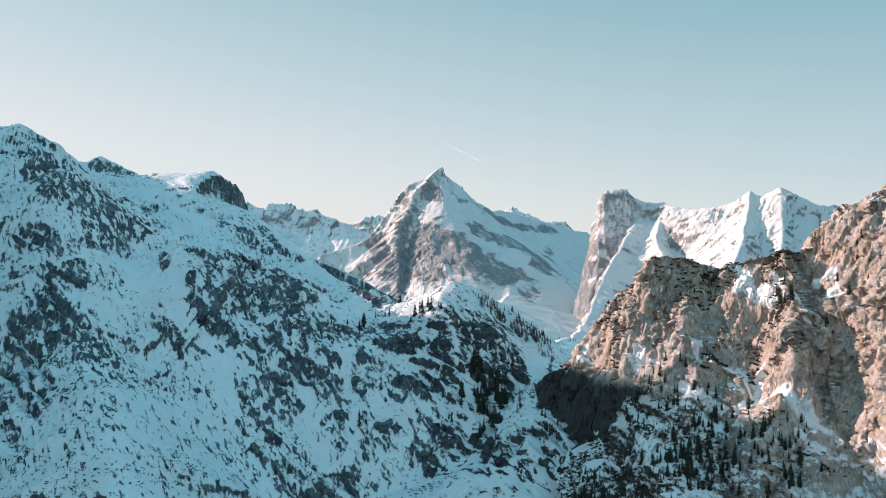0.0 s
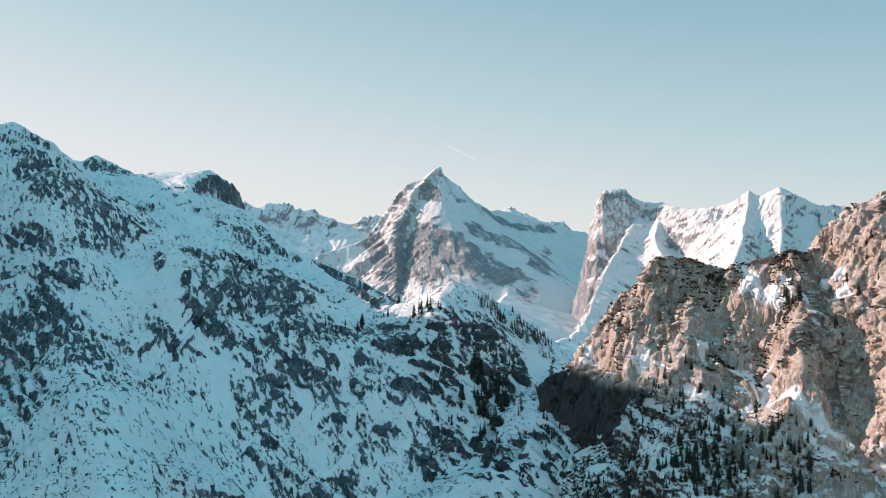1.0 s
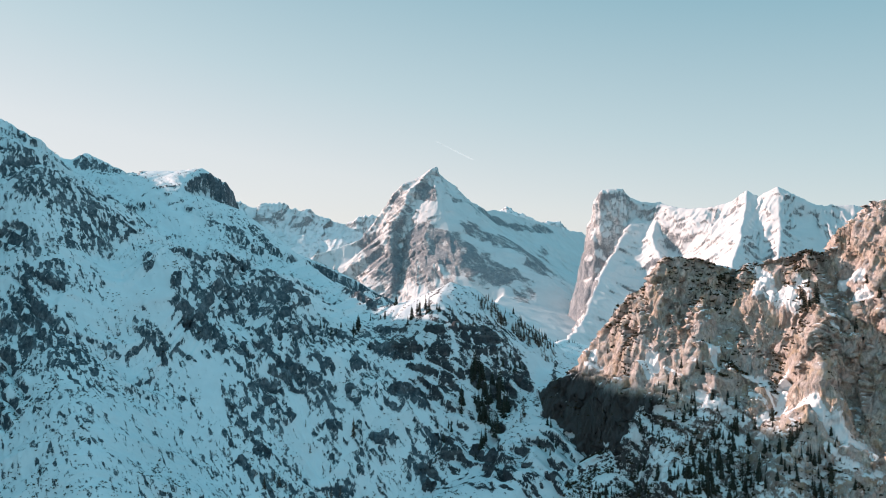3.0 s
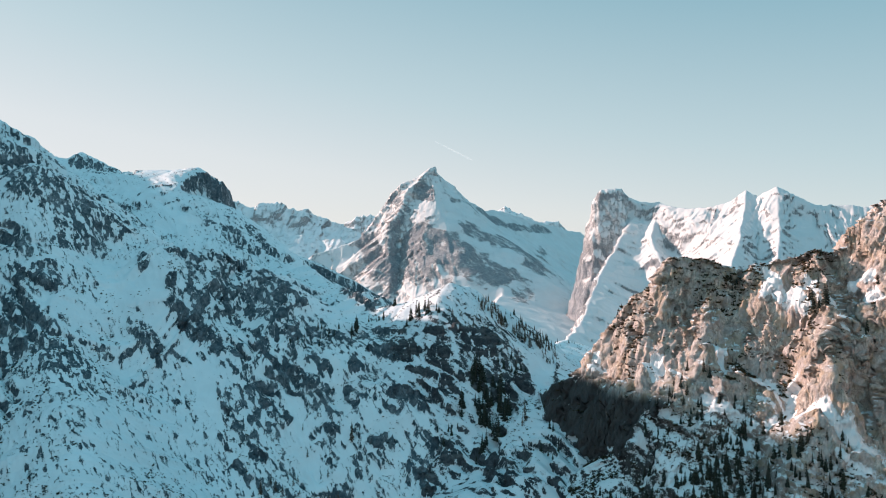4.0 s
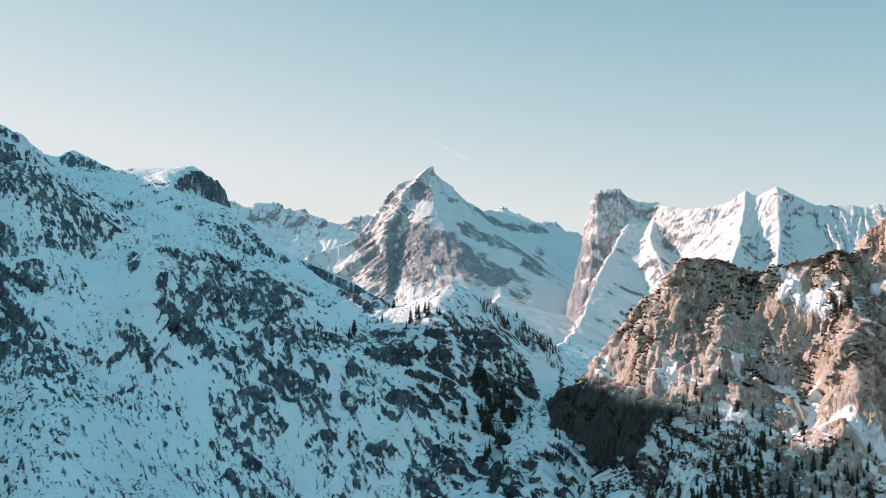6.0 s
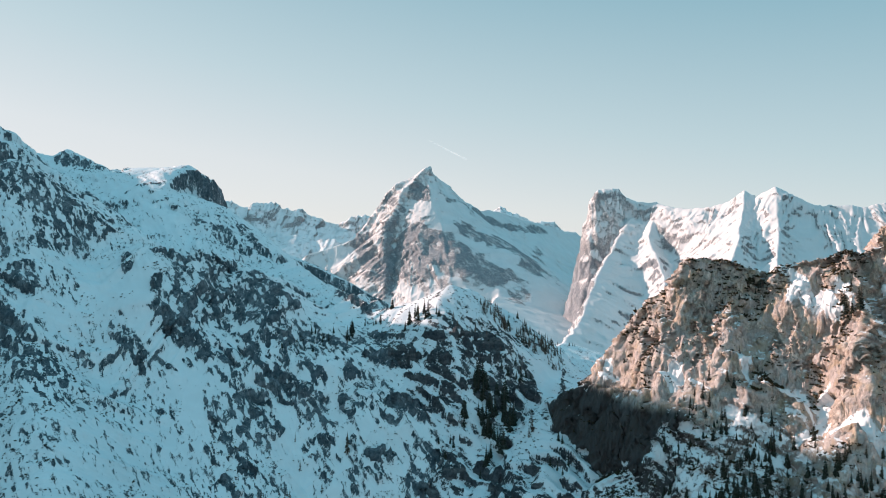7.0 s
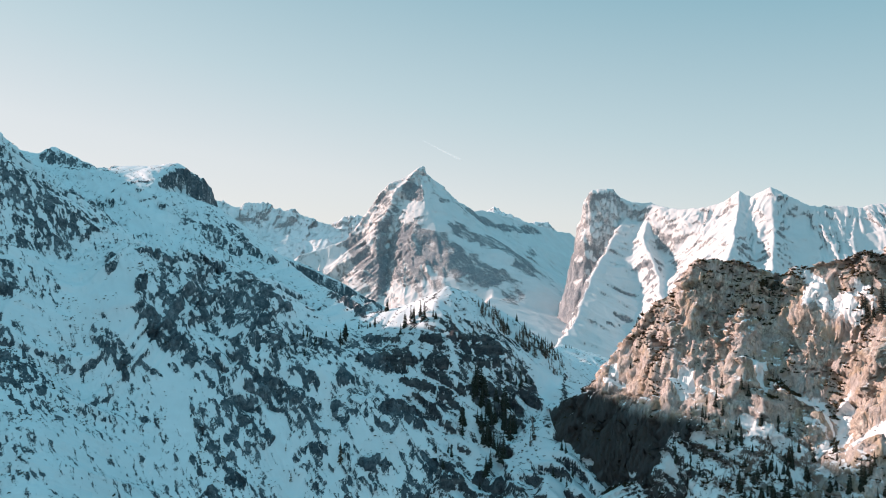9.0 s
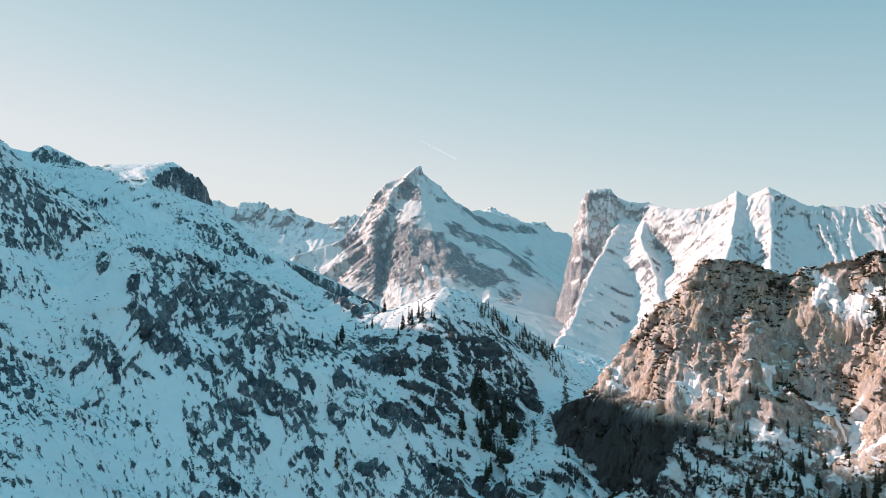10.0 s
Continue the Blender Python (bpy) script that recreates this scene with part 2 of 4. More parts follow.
KNOLL_BAND = [(-56, 616, -26, 599, 5.3, 1), (-36, 612, 0, 594, 6.6, 1), (-7, 593, 7, 584, 3.8, 1), (-56, 648, -32, 631, 2.8, 0.95), (-11, 616, 0, 612, 2.7, 1), (-26, 590, 9, 577, 2.5, 0.95), (-35, 571, -9, 565, 5.3, 1), (-41, 565, -31, 558, 2.4, 0.95), (-5, 534, 6, 525, 5.7, 1), (-14, 518, -8, 513, 3.7, 0.95), (20, 611, 30, 612, 4.4, 1), (36, 622, 48, 614, 6.3, 1), (12, 618, 24, 617, 3.1, 0.9), (7, 591, 36, 576, 7.6, 0.7), (21, 600, 47, 605, 3.5, 0.95), (61, 609, 63, 588, 7.0, 0.8)]
KNOLL_FOOT_ROCK = [(52, 590, 66, 581, 3.8, 0.7), (0, 570, 11, 567, 4.9, 0.5), (21, 526, 34, 507, 3.0, 0.85), (30, 498, 47, 468, 4.8, 0.85), (-68, 601, -67, 599, 5.7, 0.95), (-70, 582, -70, 575, 2.9, 1), (-62, 574, -61, 569, 1.5, 0.9), (-49, 540, -33, 537, 3.1, 0.95), (-48, 530, -41, 526, 2.7, 0.9), (-67, 512, -59, 509, 4.4, 0.5), (-79, 540, -76, 530, 1.4, 0.7), (-60, 552, -55, 518, 1.9, 0.75), (95, 628, 84, 576, 2.2, 0.8), (55, 637, 79, 641, 4.2, 0.55), (71, 472, 84, 469, 3.4, 0.6), (-14, 512, -8, 502, 2.2, 0.9)]
PLATEAU_ROCK = [(-349, 1104, -331, 1132, 7.8, 1), (-340, 1103, -320, 1103, 7.8, 1), (-391, 1019, -364, 1029, 4.0, 0.75), (-351, 963, -337, 985, 3.0, 0.7), (-448, 1093, -460, 1161, 4.3, 0.7), (-554, 1152, -504, 1154, 14.4, 0.8), (-542, 1162, -554, 1160, 7.3, 0.9), (-360, 1121, -356, 1126, 2.6, 1), (-271, 969, -245, 952, 5.3, 0.5), (-526, 1136, -504, 1134, 4.4, 0.8), (-396, 996, -395, 1005, 2.3, 0.7), (-313, 968, -255, 916, 10.6, 0.3)]
SHOULDER_ROCK = [(-240, 680, -200, 689, 4.8, 1), (-195, 671, -171, 691, 6.2, 0.6), (-192, 695, -169, 695, 3.7, 0.95), (-190, 690, -139, 639, 16.0, 0.45), (-163, 678, -141, 649, 8.0, 0.8), (-160, 691, -128, 654, 9.1, 0.85), (-135, 665, -120, 660, 3.9, 1), (-180, 651, -167, 641, 3.9, 0.85), (-145, 646, -123, 631, 6.7, 0.85), (-169, 665, -154, 645, 2.5, 0.9), (-260, 932, -226, 906, 14.2, 0.65), (-240, 962, -198, 904, 8.6, 0.75), (-183, 1137, -132, 1139, 6.9, 0.85), (-97, 763, -63, 699, 5.4, 1), (-106, 635, -82, 630, 5.1, 0.5)]
SNOW_CHUTES = [(-250, 652, -223, 611, 9.9, 1), (-223, 611, -192, 591, 7.0, 0.8), (-187, 583, -162, 557, 7.3, 1), (-299, 578, -278, 577, 9.4, 1), (-295, 688, -254, 617, 13.5, 0.8), (-448, 827, -404, 824, 6.9, 1), (-295, 718, -257, 686, 8.3, 1), (-111, 579, -88, 522, 5.2, 0.9), (-80, 598, -74, 569, 3.4, 0.9), (-68, 548, -67, 516, 2.7, 0.9), (-40, 547, -16, 552, 5.9, 1), (80, 618, 51, 543, 8.5, 1), (58, 523, 73, 479, 8.7, 0.8), (-426, 1031, -311, 940, 15.8, 0.9), (-335, 911, -291, 901, 7.9, 0.9), (-155, 850, -104, 756, 7.2, 0.7)]


def near_base(x, y):
    warp = np.stack([x, y, 0 * x], -1)
    wx, wy = 12 * fbm(warp, 110, 3, seed=1), 12 * fbm(warp, 110, 3, seed=2)
    hs = [
        blend([crest(x + wx * 0.4, y + wy * 0.4, FLANK, ((1.5, 1.0, 90), (0.40, 0.72, 70)), (6, 42), 3.0, (7, 60), 6),
               crest(x + wx * 0.4, y + wy * 0.4, FLANK_SPUR, ((0.6, 0.7, 60), (0.6, 0.6, 60)), (9, 34), 4.0, (5, 60), 10)], 5)[0],
        blend([crest(x + wx * 0.3, y + wy * 0.3, PLATEAU, ((0.35, 0.7, 60), (0.15, 0.60, 130)), (5, 60), 5.0, (6, 50), 4)
               - 75 * smooth(0, 1, (x + 333 + 0.3 * wx - 0.35 * np.maximum(0, 1120 - y)) / (6 + 1.6 * np.maximum(0, 1120 - y))) * smooth(800, 930, y)
               - 28 * smooth(-356, -345, x + 0.3 * wx) * smooth(0, 9, 1105 - y + 0.25 * wy) * smooth(1000, 1080, y),
               crest(x + wx * 0.3, y + wy * 0.3, SHOULDER, ((0.9, 0.7, 60), (0.25, 1.0, 110)), (10, 30), 6.0, (16, 36), 2),
               crest(x, y, DOME, ((0.9, 1.5, 30), (0.9, 1.5, 30)), (7, 18), 6.2, (6, 26), 14),
               crest(x, y, SHADE_BACK, ((2.2, 1.2, 60), (2.2, 1.2, 60)), (6, 50), 6.4, (6, 50), 4),
               crest(x, y, SHADE_RIDGE, ((1.0, 1.0, 60), (1.7, 1.5, 60)), (6, 50), 6.6, (3, 60), 3),
               crest(x, y, LINK, ((0.7, 0.7, 60), (0.7, 0.7, 60)), (8, 50), 6.3, (8, 50), 4),
               crest(x + wx * 0.4, y + wy * 0.4, EDGE, ((0.35, 0.5, 60), (0.55, 0.95, 80)), (12, 30), 6.5, (12, 36), 3)], 5)[0],
        blend([crest(x + wx / 4, y + wy / 4, KNOLL, ((0.55, 0.5, 30), (0.45, 0.95, 40)), (4, 22), 7.0, (3, 25), 2),
               crest(x + wx / 3, y + wy / 3, KNOLL_STEP, ((0.1, 0.3, 30), (2.0, 0.95, 14)), (4, 16), 8.0, (5, 25)),
               crest(x + wx / 3, y + wy / 3, KNOLL_FOOT, ((0.2, 0.4, 30), (1.6, 1.0, 12)), (3, 12), 9.0, (4, 20)),
               crest(x + wx / 3, y + wy / 3, GULLY, ((0.15, 0.5, 20), (0.15, 0.5, 20)), (2, 14), 9.5, (2, 20), 3)], 4)[0],
        crest(x, y, COL, ((0.3, 0.3, 100), (0.3, 0.3, 100)), (3, 40), 11.0),
        np.full_like(x, -300.0),
    ]
    return blend(hs, 5.0)


def near_heights(x, y):
    h, owner = near_base(x, y)
    floor = h
    p = np.stack([x, y, h], -1)
    # broken ground along the fall line, and beds that step down to the right
    fall = np.stack([0.8 * x + 0.6 * y, 0.6 * x - 0.8 * y, 0 * x], -1)
    ribs = fbm(fall, np.array([22.0, 60.0, 1.0]), 4, 0.55, True, 121)
    h = h + 5.0 * (ribs - 0.4) * smooth(-0.3, 0.3, fbm(p, 120, 2, seed=122))
    h, beds = terraces(x, y, h, 12.0, (0.6, 0.1), 60, 0.2, 101)
    # bare rock, breaking up into dabs along the fall line, and clean snow chutes between
    rock = strokes(x, y, floor, lambda a, b: near_base(a, b)[0], (FLANK_UPPER, FLANK_LOWER, FLANK_RIGHT, SHOULDER_ROCK, PLATEAU_ROCK), 0.55, 141)
    crag = strokes(x, y, floor, lambda a, b: near_base(a, b)[0], (KNOLL_BAND, KNOLL_FOOT_ROCK), 0.4, 143)
    clean = strokes(x, y, floor, lambda a, b: near_base(a, b)[0], (SNOW_CHUTES,), 0.3, 145)
    cover = np.maximum(0.88 * rock, crag)
    streak = fbm(fall, np.array([2.6, 5.6, 1.0]), 5, 0.65, False, 125)
    thread = fbm(fall, np.array([2.4, 9.0, 1.0]), 4, 0.6, False, 126)
    strewn = smooth(-0.25, 0.3, fbm(p, 60, 3, seed=127)) * (1 - clean)
    solid = smooth(0.6, 0.95, cover)
    h = h + 1.4 * cover + solid * (2.8 * facets(p, (10, 10, 7), 3.0) + 1.1 * facets(p, (4, 4, 3), 4.0))
    half = 4 * cover * (1 - cover)
    shards = 2.3 * streak + 1.0 * thread
    around = strokes(x, y, floor, lambda a, b: near_base(a, b)[0], (NEAR_BROKEN,), 0.4, 149)
    bare = -0.04 + 0.98 * cover + (0.34 + 0.12 * smooth(-170, -60, x)) * around * (1 - cover) + shards * (0.55 + 0.4 * half + 0.35 * around) * (1 - 0.75 * clean) + (0.07 + 0.3 * thread) * strewn - 0.3 * clean * (1 - cover) + 0.08 * beds
    return h, owner, bare


def cliff_base(x, y):
    warp = np.stack([x, y, 0 * x], -1)
    wx, wy = 5 * fbm(warp, 40, 3, seed=21), 5 * fbm(warp, 40, 3, seed=22)
    main = blend([
        crest(x + wx * 0.6, y + wy * 0.6, CLIFF, ((0.5, 0.5, 50), (2.1, 1.3, 40)), (15, 26), 13.0, (5, 22)),
        crest(x + wx, y + wy, CLIFF_RIB, ((0.7, 0.8, 30), (1.6, 1.3, 30)), (5, 13), 14.0, (3, 12)),
        crest(x + wx * 0.3, y + wy * 0.3, CLIFF_PROW, ((0.6, 0.8, 20), (4.0, 0.9, 28)), (2, 20), 14.2, (2, 20)),
        crest(x + wx, y + wy, CLIFF_NOSE, ((1.8, 1.5, 30), (1.8, 1.5, 30)), (4, 13), 14.5, (3, 12))], 2)[0]
    main = main - 2.0 * np.maximum(0, 111 - 0.468 * (y - 467) - x + 0.4 * wx)      # the prow drops off into the gully
    hs = [
        main,
        crest(x + wx, y + wy, CLIFF_FOOT, ((0.35, 0.5, 40), (1.1, 0.66, 13)), (5, 20), 15.0, (3, 20)) - 1.8 * np.maximum(0, 117 - x + 0.5 * wx),
        crest(x + wx, y + wy, APRON, ((0.45, 0.5, 40), (0.45, 0.55, 40)), (5, 16), 15.5, (3, 20), 4),
        np.full_like(x, -300.0),
    ]
    return blend(hs, 2.0)


def cliff_heights(x, y):
    h, owner = cliff_base(x, y)
    floor = h
    shelf, calm = np.zeros_like(x), np.zeros_like(x)
    p = np.stack([x, y, 0 * x], -1)
    jx, jy = 1.5 * fbm(p, 7, 3, seed=24), 1.5 * fbm(p, 7, 3, seed=25)
    for (ax, ay), (bx, by), w, deep in GROOVES:
        d = nearest(x + 1.6 * jx, y + 1.6 * jy, [(ax, ay, 0), (bx, by, 0)])[0]
        h = h - deep * (1 - smooth(0, w, d))
    for line in LEDGES:
        d, z, along, hand = nearest(x + jx, y + jy, line)
        h = h + (1 - smooth(2.0, 5.0, d)) * np.clip(z - h, -6, 6)
        shelf = np.maximum(shelf, 1 - smooth(1.2, 3.8, d + 0.8 * jx))
        calm = np.maximum(calm, 1 - smooth(3, 16, d))
    snow = strokes(x, y, floor, lambda a, b: cliff_base(a, b)[0], (CLIFF_SNOW, CLIFF_SNOW_LOW), 0.35, 147)
    shelf = np.maximum(shelf, snow)
    calm = np.maximum(calm, 0.7 * snow)
    return h, owner, shelf, calm


# ---- materials ----
class Nodes:
    """Short hand for building a node material."""

    def __init__(self, name):
        self.mat = bpy.data.materials.new(name)
        self.mat.use_nodes = True
        self.tree = self.mat.node_tree
        self.bsdf = self.tree.nodes["Principled BSDF"]
        self.coord = self.tree.nodes.new("ShaderNodeTexCoord").outputs["Object"]

    def put(self, socket, value):
        if hasattr(value, "is_linked"):
            self.tree.links.new(value, socket)
        else:
            socket.default_value = value

    def node(self, kind, **inputs):
        n = self.tree.nodes.new(kind)
        for key, value in inputs.items():
            self.put(n.inputs[key.replace("_", " ")], value)
        return n

    def noise(self, scale, detail=4.0, rough=0.55, stretch=None, warp=0.0, lean=None):
        where = self.coord
        if stretch:
            m = self.tree.nodes.new("ShaderNodeMapping")
            m.inputs["Scale"].default_value = stretch
            self.tree.links.new(self.coord, m.inputs["Vector"])
            where = m.outputs["Vector"]
        if lean:      # drawn out along a leaning axis
            m = self.tree.nodes.new("ShaderNodeMapping")
            m.vector_type = "TEXTURE"
            m.inputs["Rotation"].default_value = lean
            m.inputs["Scale"].default_value = (2.6, 0.8, 0.9)
            self.tree.links.new(self.coord, m.inputs["Vector"])
            where = m.outputs["Vector"]
        n = self.node("ShaderNodeTexNoise", Vector=where, Scale=scale, Detail=detail, Roughness=rough, Distortion=warp)
        return n.outputs["Fac"]

    def math(self, op, a, b=0.0, c=0.0):
        n = self.tree.nodes.new("ShaderNodeMath")
        n.operation = op
        for socket, value in zip(n.inputs, (a, b, c)):
            self.put(socket, value)
        return n.outputs[0]

    def step(self, value, low, high):
        n = self.node("ShaderNodeMapRange")
        n.interpolation_type = "SMOOTHSTEP"
        for key, v in (("Value", value), ("From Min", low), ("From Max", high)):
            self.put(n.inputs[key], v)
        return n.outputs["Result"]

    def mix(self, fac, a, b):
        n = self.tree.nodes.new("ShaderNodeMix")
        n.data_type = "RGBA"
        self.put(n.inputs[0], fac)
        for socket, v in ((n.inputs[6], a), (n.inputs[7], b)):
            self.put(socket, (*v, 1.0) if isinstance(v, tuple) else v)
        return n.outputs[2]

    def attribute(self, name):
        n = self.tree.nodes.new("ShaderNodeAttribute")
        n.attribute_name = name
        return n.outputs["Fac"]

    def bump(self, height, distance, strength=1.0, under=None):
        n = self.node("ShaderNodeBump", Height=height, Strength=strength, Distance=distance)
        if under is not None:
            self.put(n.inputs["Normal"], under)
        return n.outputs["Normal"]


def rock_and_snow(name, dark, mid, light, grain, snow=(0.86, 0.88, 0.9), moss=None, beds=(0.35, 0.35, 1.6), dusting=0.09, shatter=3.0, lean=None):
    """Limestone that lies bare where the mesh says so (attribute bare), under snow elsewhere. grain: metres."""
    k = Nodes(name)
    g = 1.0 / grain
    big, medium, fine = k.noise(g / 9, 3, 0.5), k.noise(g / 1.6, 9, 0.7, warp=0.5), k.noise(g * 3.2, 4, 0.65)
    strata = k.noise(g / 1.5, 6, 0.62, stretch=beds, warp=0.4)
    cracks = k.math("ABSOLUTE", k.math("MULTIPLY_ADD", k.noise(g / 1.1, 5, 0.6, stretch=(1.0, 1.0, 0.45), warp=0.8), 2.0, -1.0))
    streak = k.noise(g / 1.2, 4, 0.6, stretch=(1.5, 1.5, 0.22))
    rock = k.mix(k.step(medium, 0.32, 0.68), dark, mid)
    rock = k.mix(k.step(k.math("ADD", k.math("MULTIPLY", strata, 0.6), k.math("MULTIPLY", big, 0.4)), 0.44, 0.66), rock, light)
    rock = k.mix(k.math("MULTIPLY", k.step(streak, 0.55, 0.72), 0.35), rock, dark)
    rock = k.mix(k.math("MULTIPLY", k.step(fine, 0.55, 0.8), 0.35), rock, dark)
    rock = k.mix(k.math("MULTIPLY", k.math("SUBTRACT", 1.0, k.step(cracks, 0.0, 0.06)), 0.5), rock, tuple(c * 0.4 for c in dark))
    if moss:
        rock = k.mix(k.math("MULTIPLY", k.step(k.noise(g / 9, 4, 0.5, warp=1.5), 0.46, 0.56), 0.55), rock, (0.64, 0.58, 0.57))
        rock = k.mix(k.math("MULTIPLY", k.step(k.noise(g / 5, 5, 0.6, warp=1.0), 0.5, 0.65), 0.6), rock, moss)
    if moss:      # shade on the lower wall and foot, painted in as black streaks
        shade_streaks = k.math("MULTIPLY", k.attribute("wall_shade"), k.step(k.noise(g / 3, 5, 0.6, stretch=(1.4, 1.4, 0.16)), 0.1, 0.4))
        rock = k.mix(k.math("MULTIPLY", shade_streaks, 0.92), rock, (0.05, 0.05, 0.055))
    shard = k.noise(g / 1.1, 7, 0.68, lean=lean) if lean else medium
    edge = k.math("ADD", k.attribute("bare"), k.math("ADD", k.math("MULTIPLY_ADD", shard, shatter, -0.5 * shatter), k.math("MULTIPLY_ADD", fine, 1.6, -0.8)))
    bare = k.step(edge, 0.51 - dusting, 0.51 + dusting)
    snow_tone = k.mix(k.step(big, 0.3, 0.7), snow, tuple(c * 0.94 for c in snow))
    k.put(k.bsdf.inputs["Base Color"], k.mix(bare, snow_tone, rock))
    k.put(k.bsdf.inputs["Roughness"], k.math("MULTIPLY_ADD", bare, 0.3, 0.6))
    k.bsdf.inputs["Specular IOR Level"].default_value = 0.25
    relief = k.math("MULTIPLY", k.math("ADD", k.math("ADD", medium, k.math("MULTIPLY", fine, 0.4)), k.math("MULTIPLY", k.step(cracks, 0.0, 0.12), 0.35)), k.math("MULTIPLY_ADD", bare, 0.97, 0.03))
    n1 = k.bump(relief, grain * 1.1, 0.7 if moss else 0.75)
    k.put(k.bsdf.inputs["Normal"], n1)
    return k.mat


# flank and knoll rock: blue of haze and shade mixed into the grey
M_FLANK = rock_and_snow("haze_blue_rock_and_snow", (0.06, 0.086, 0.106), (0.15, 0.19, 0.222), (0.29, 0.33, 0.36), 2.6, beds=(0.9, 0.9, 0.8), dusting=0.13, shatter=3.4, lean=(0.0, 0.6, -0.93))
M_KNOLL = rock_and_snow("knoll_rock_and_snow", (0.045, 0.053, 0.064), (0.11, 0.117, 0.13), (0.2, 0.2, 0.205), 3.0, snow=(0.8, 0.83, 0.86), dusting=0.13, shatter=2.8, lean=(0.0, 0.35, -0.6))
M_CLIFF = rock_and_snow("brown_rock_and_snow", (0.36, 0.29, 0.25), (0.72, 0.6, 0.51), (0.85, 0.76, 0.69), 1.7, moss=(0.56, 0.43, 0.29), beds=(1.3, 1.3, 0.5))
# haze is put into the colour: rock paled and blued for its distance
M_PEAK = rock_and_snow("haze_paled_rock_and_snow", (0.27, 0.297, 0.332), (0.4, 0.422, 0.455), (0.52, 0.525, 0.545), 7.0, snow=(0.75, 0.74, 0.745), beds=(0.9, 0.9, 0.7), dusting=0.16, shatter=1.5)
# stronger painted haze: pale blue rock, wide dusting to flatten the contrast
M_FAR = rock_and_snow("far_hazed_rock_and_snow", (0.4, 0.425, 0.455), (0.48, 0.5, 0.525), (0.56, 0.56, 0.575), 16.0, dusting=0.4)


def dimmed_floor():
    """Unseen valley floor, darkened to throw little light upwards, broken by patches of snow."""
    k = Nodes("dimmed_valley_floor")
    dark_cover = k.step(k.noise(0.012, 6, 0.65), 0.36, 0.5)
    dark_mottle = k.noise(0.15, 5, 0.7)
    k.put(k.bsdf.inputs["Base Color"], k.mix(dark_cover, (0.8, 0.82, 0.84), k.mix(dark_mottle, (0.02, 0.03, 0.02), (0.10, 0.11, 0.09))))
    k.bsdf.inputs["Roughness"].default_value = 0.9
    k.put(k.bsdf.inputs["Normal"], k.bump(dark_mottle, 6.0))
    return k.mat


M_FLOOR = dimmed_floor()


# ---- terrain meshes ----
def sheet(name, px, py, pz, bare, material, keep=None, wall_shade=None):
    """A mesh from a grid of points (rows x columns), with the attribute bare. keep: which cells to build."""
    rows, cols = px.shape
    idx = np.arange(rows * cols).reshape(rows, cols)
    quads = np.stack([idx[:-1, :-1], idx[:-1, 1:], idx[1:, 1:], idx[1:, :-1]], -1).reshape(-1, 4)
    if keep is not None:
        quads = quads[keep.ravel()]
    used = np.unique(quads)
    remap = np.zeros(rows * cols, np.int64)
    remap[used] = np.arange(len(used))
    quads = remap[quads]
    verts = np.stack([px.ravel(), py.ravel(), pz.ravel() + BASE], -1)[used]
    mesh = bpy.data.meshes.new(name)
    mesh.vertices.add(len(verts))
    mesh.vertices.foreach_set("co", verts.astype(np.float32).ravel())
    mesh.loops.add(len(quads) * 4)
    mesh.loops.foreach_set("vertex_index", quads.astype(np.int32).ravel())
    mesh.polygons.add(len(quads))
    mesh.polygons.foreach_set("loop_start", np.arange(0, len(quads) * 4, 4, dtype=np.int32))
    mesh.update(calc_edges=True)
    mesh.attributes.new("bare", "FLOAT", "POINT").data.foreach_set("value", bare.ravel()[used].astype(np.float32))
    mesh.polygons.foreach_set("use_smooth", np.ones(len(quads), bool))
    mesh.materials.append(material)
    if wall_shade is not None:
        mesh.attributes.new("wall_shade", "FLOAT", "POINT").data.foreach_set("value", wall_shade.ravel()[used].astype(np.float32))
    return new(name, mesh)


def normals(px, py, pz):
    """Unit normals of a grid of points, upwards."""
    du = np.stack([np.gradient(a, axis=1) for a in (px, py, pz)], -1)
    dv = np.stack([np.gradient(a, axis=0) for a in (px, py, pz)], -1)
    n = np.cross(du, dv)
    n = n / (np.linalg.norm(n, axis=-1, keepdims=True) + 1e-9)
    return n * np.sign(n[..., 2:3] + 1e-9)


def roughen(px, py, pz, amount, size, octaves=5, seed=0.0, stretch=(1, 1, 1.5), hold=0.0):
    """Push the grid's points in and out along their normals by rugged noise; more where it is steep."""
    n = normals(px, py, pz)
    p = np.stack([px, py, pz], -1).reshape(-1, 3)
    steep = smooth(0.25, 0.6, 1 - n[..., 2])
    v = fbm(p @ np.array(stretch) if np.ndim(stretch) == 2 else p * np.array(stretch), size, octaves, 0.5, True, seed).reshape(px.shape) - 0.4
    a = amount * (0.12 + 0.88 * steep) * v * (1 - hold)
    return px + n[..., 0] * a, py + n[..., 1] * a, pz + n[..., 2] * a


def chip(px, py, pz, amount, size, seed):
    """Break the surface into tilted rock blocks, where it is steep."""
    n = normals(px, py, pz)
    v = facets(np.stack([px, py + 0.5 * pz, pz], -1).reshape(-1, 3), size, seed).reshape(px.shape)
    a = amount * smooth(0.2, 0.5, 1 - n[..., 2]) * v
    return px + n[..., 0] * a, py + n[..., 1] * a, pz + n[..., 2] * a


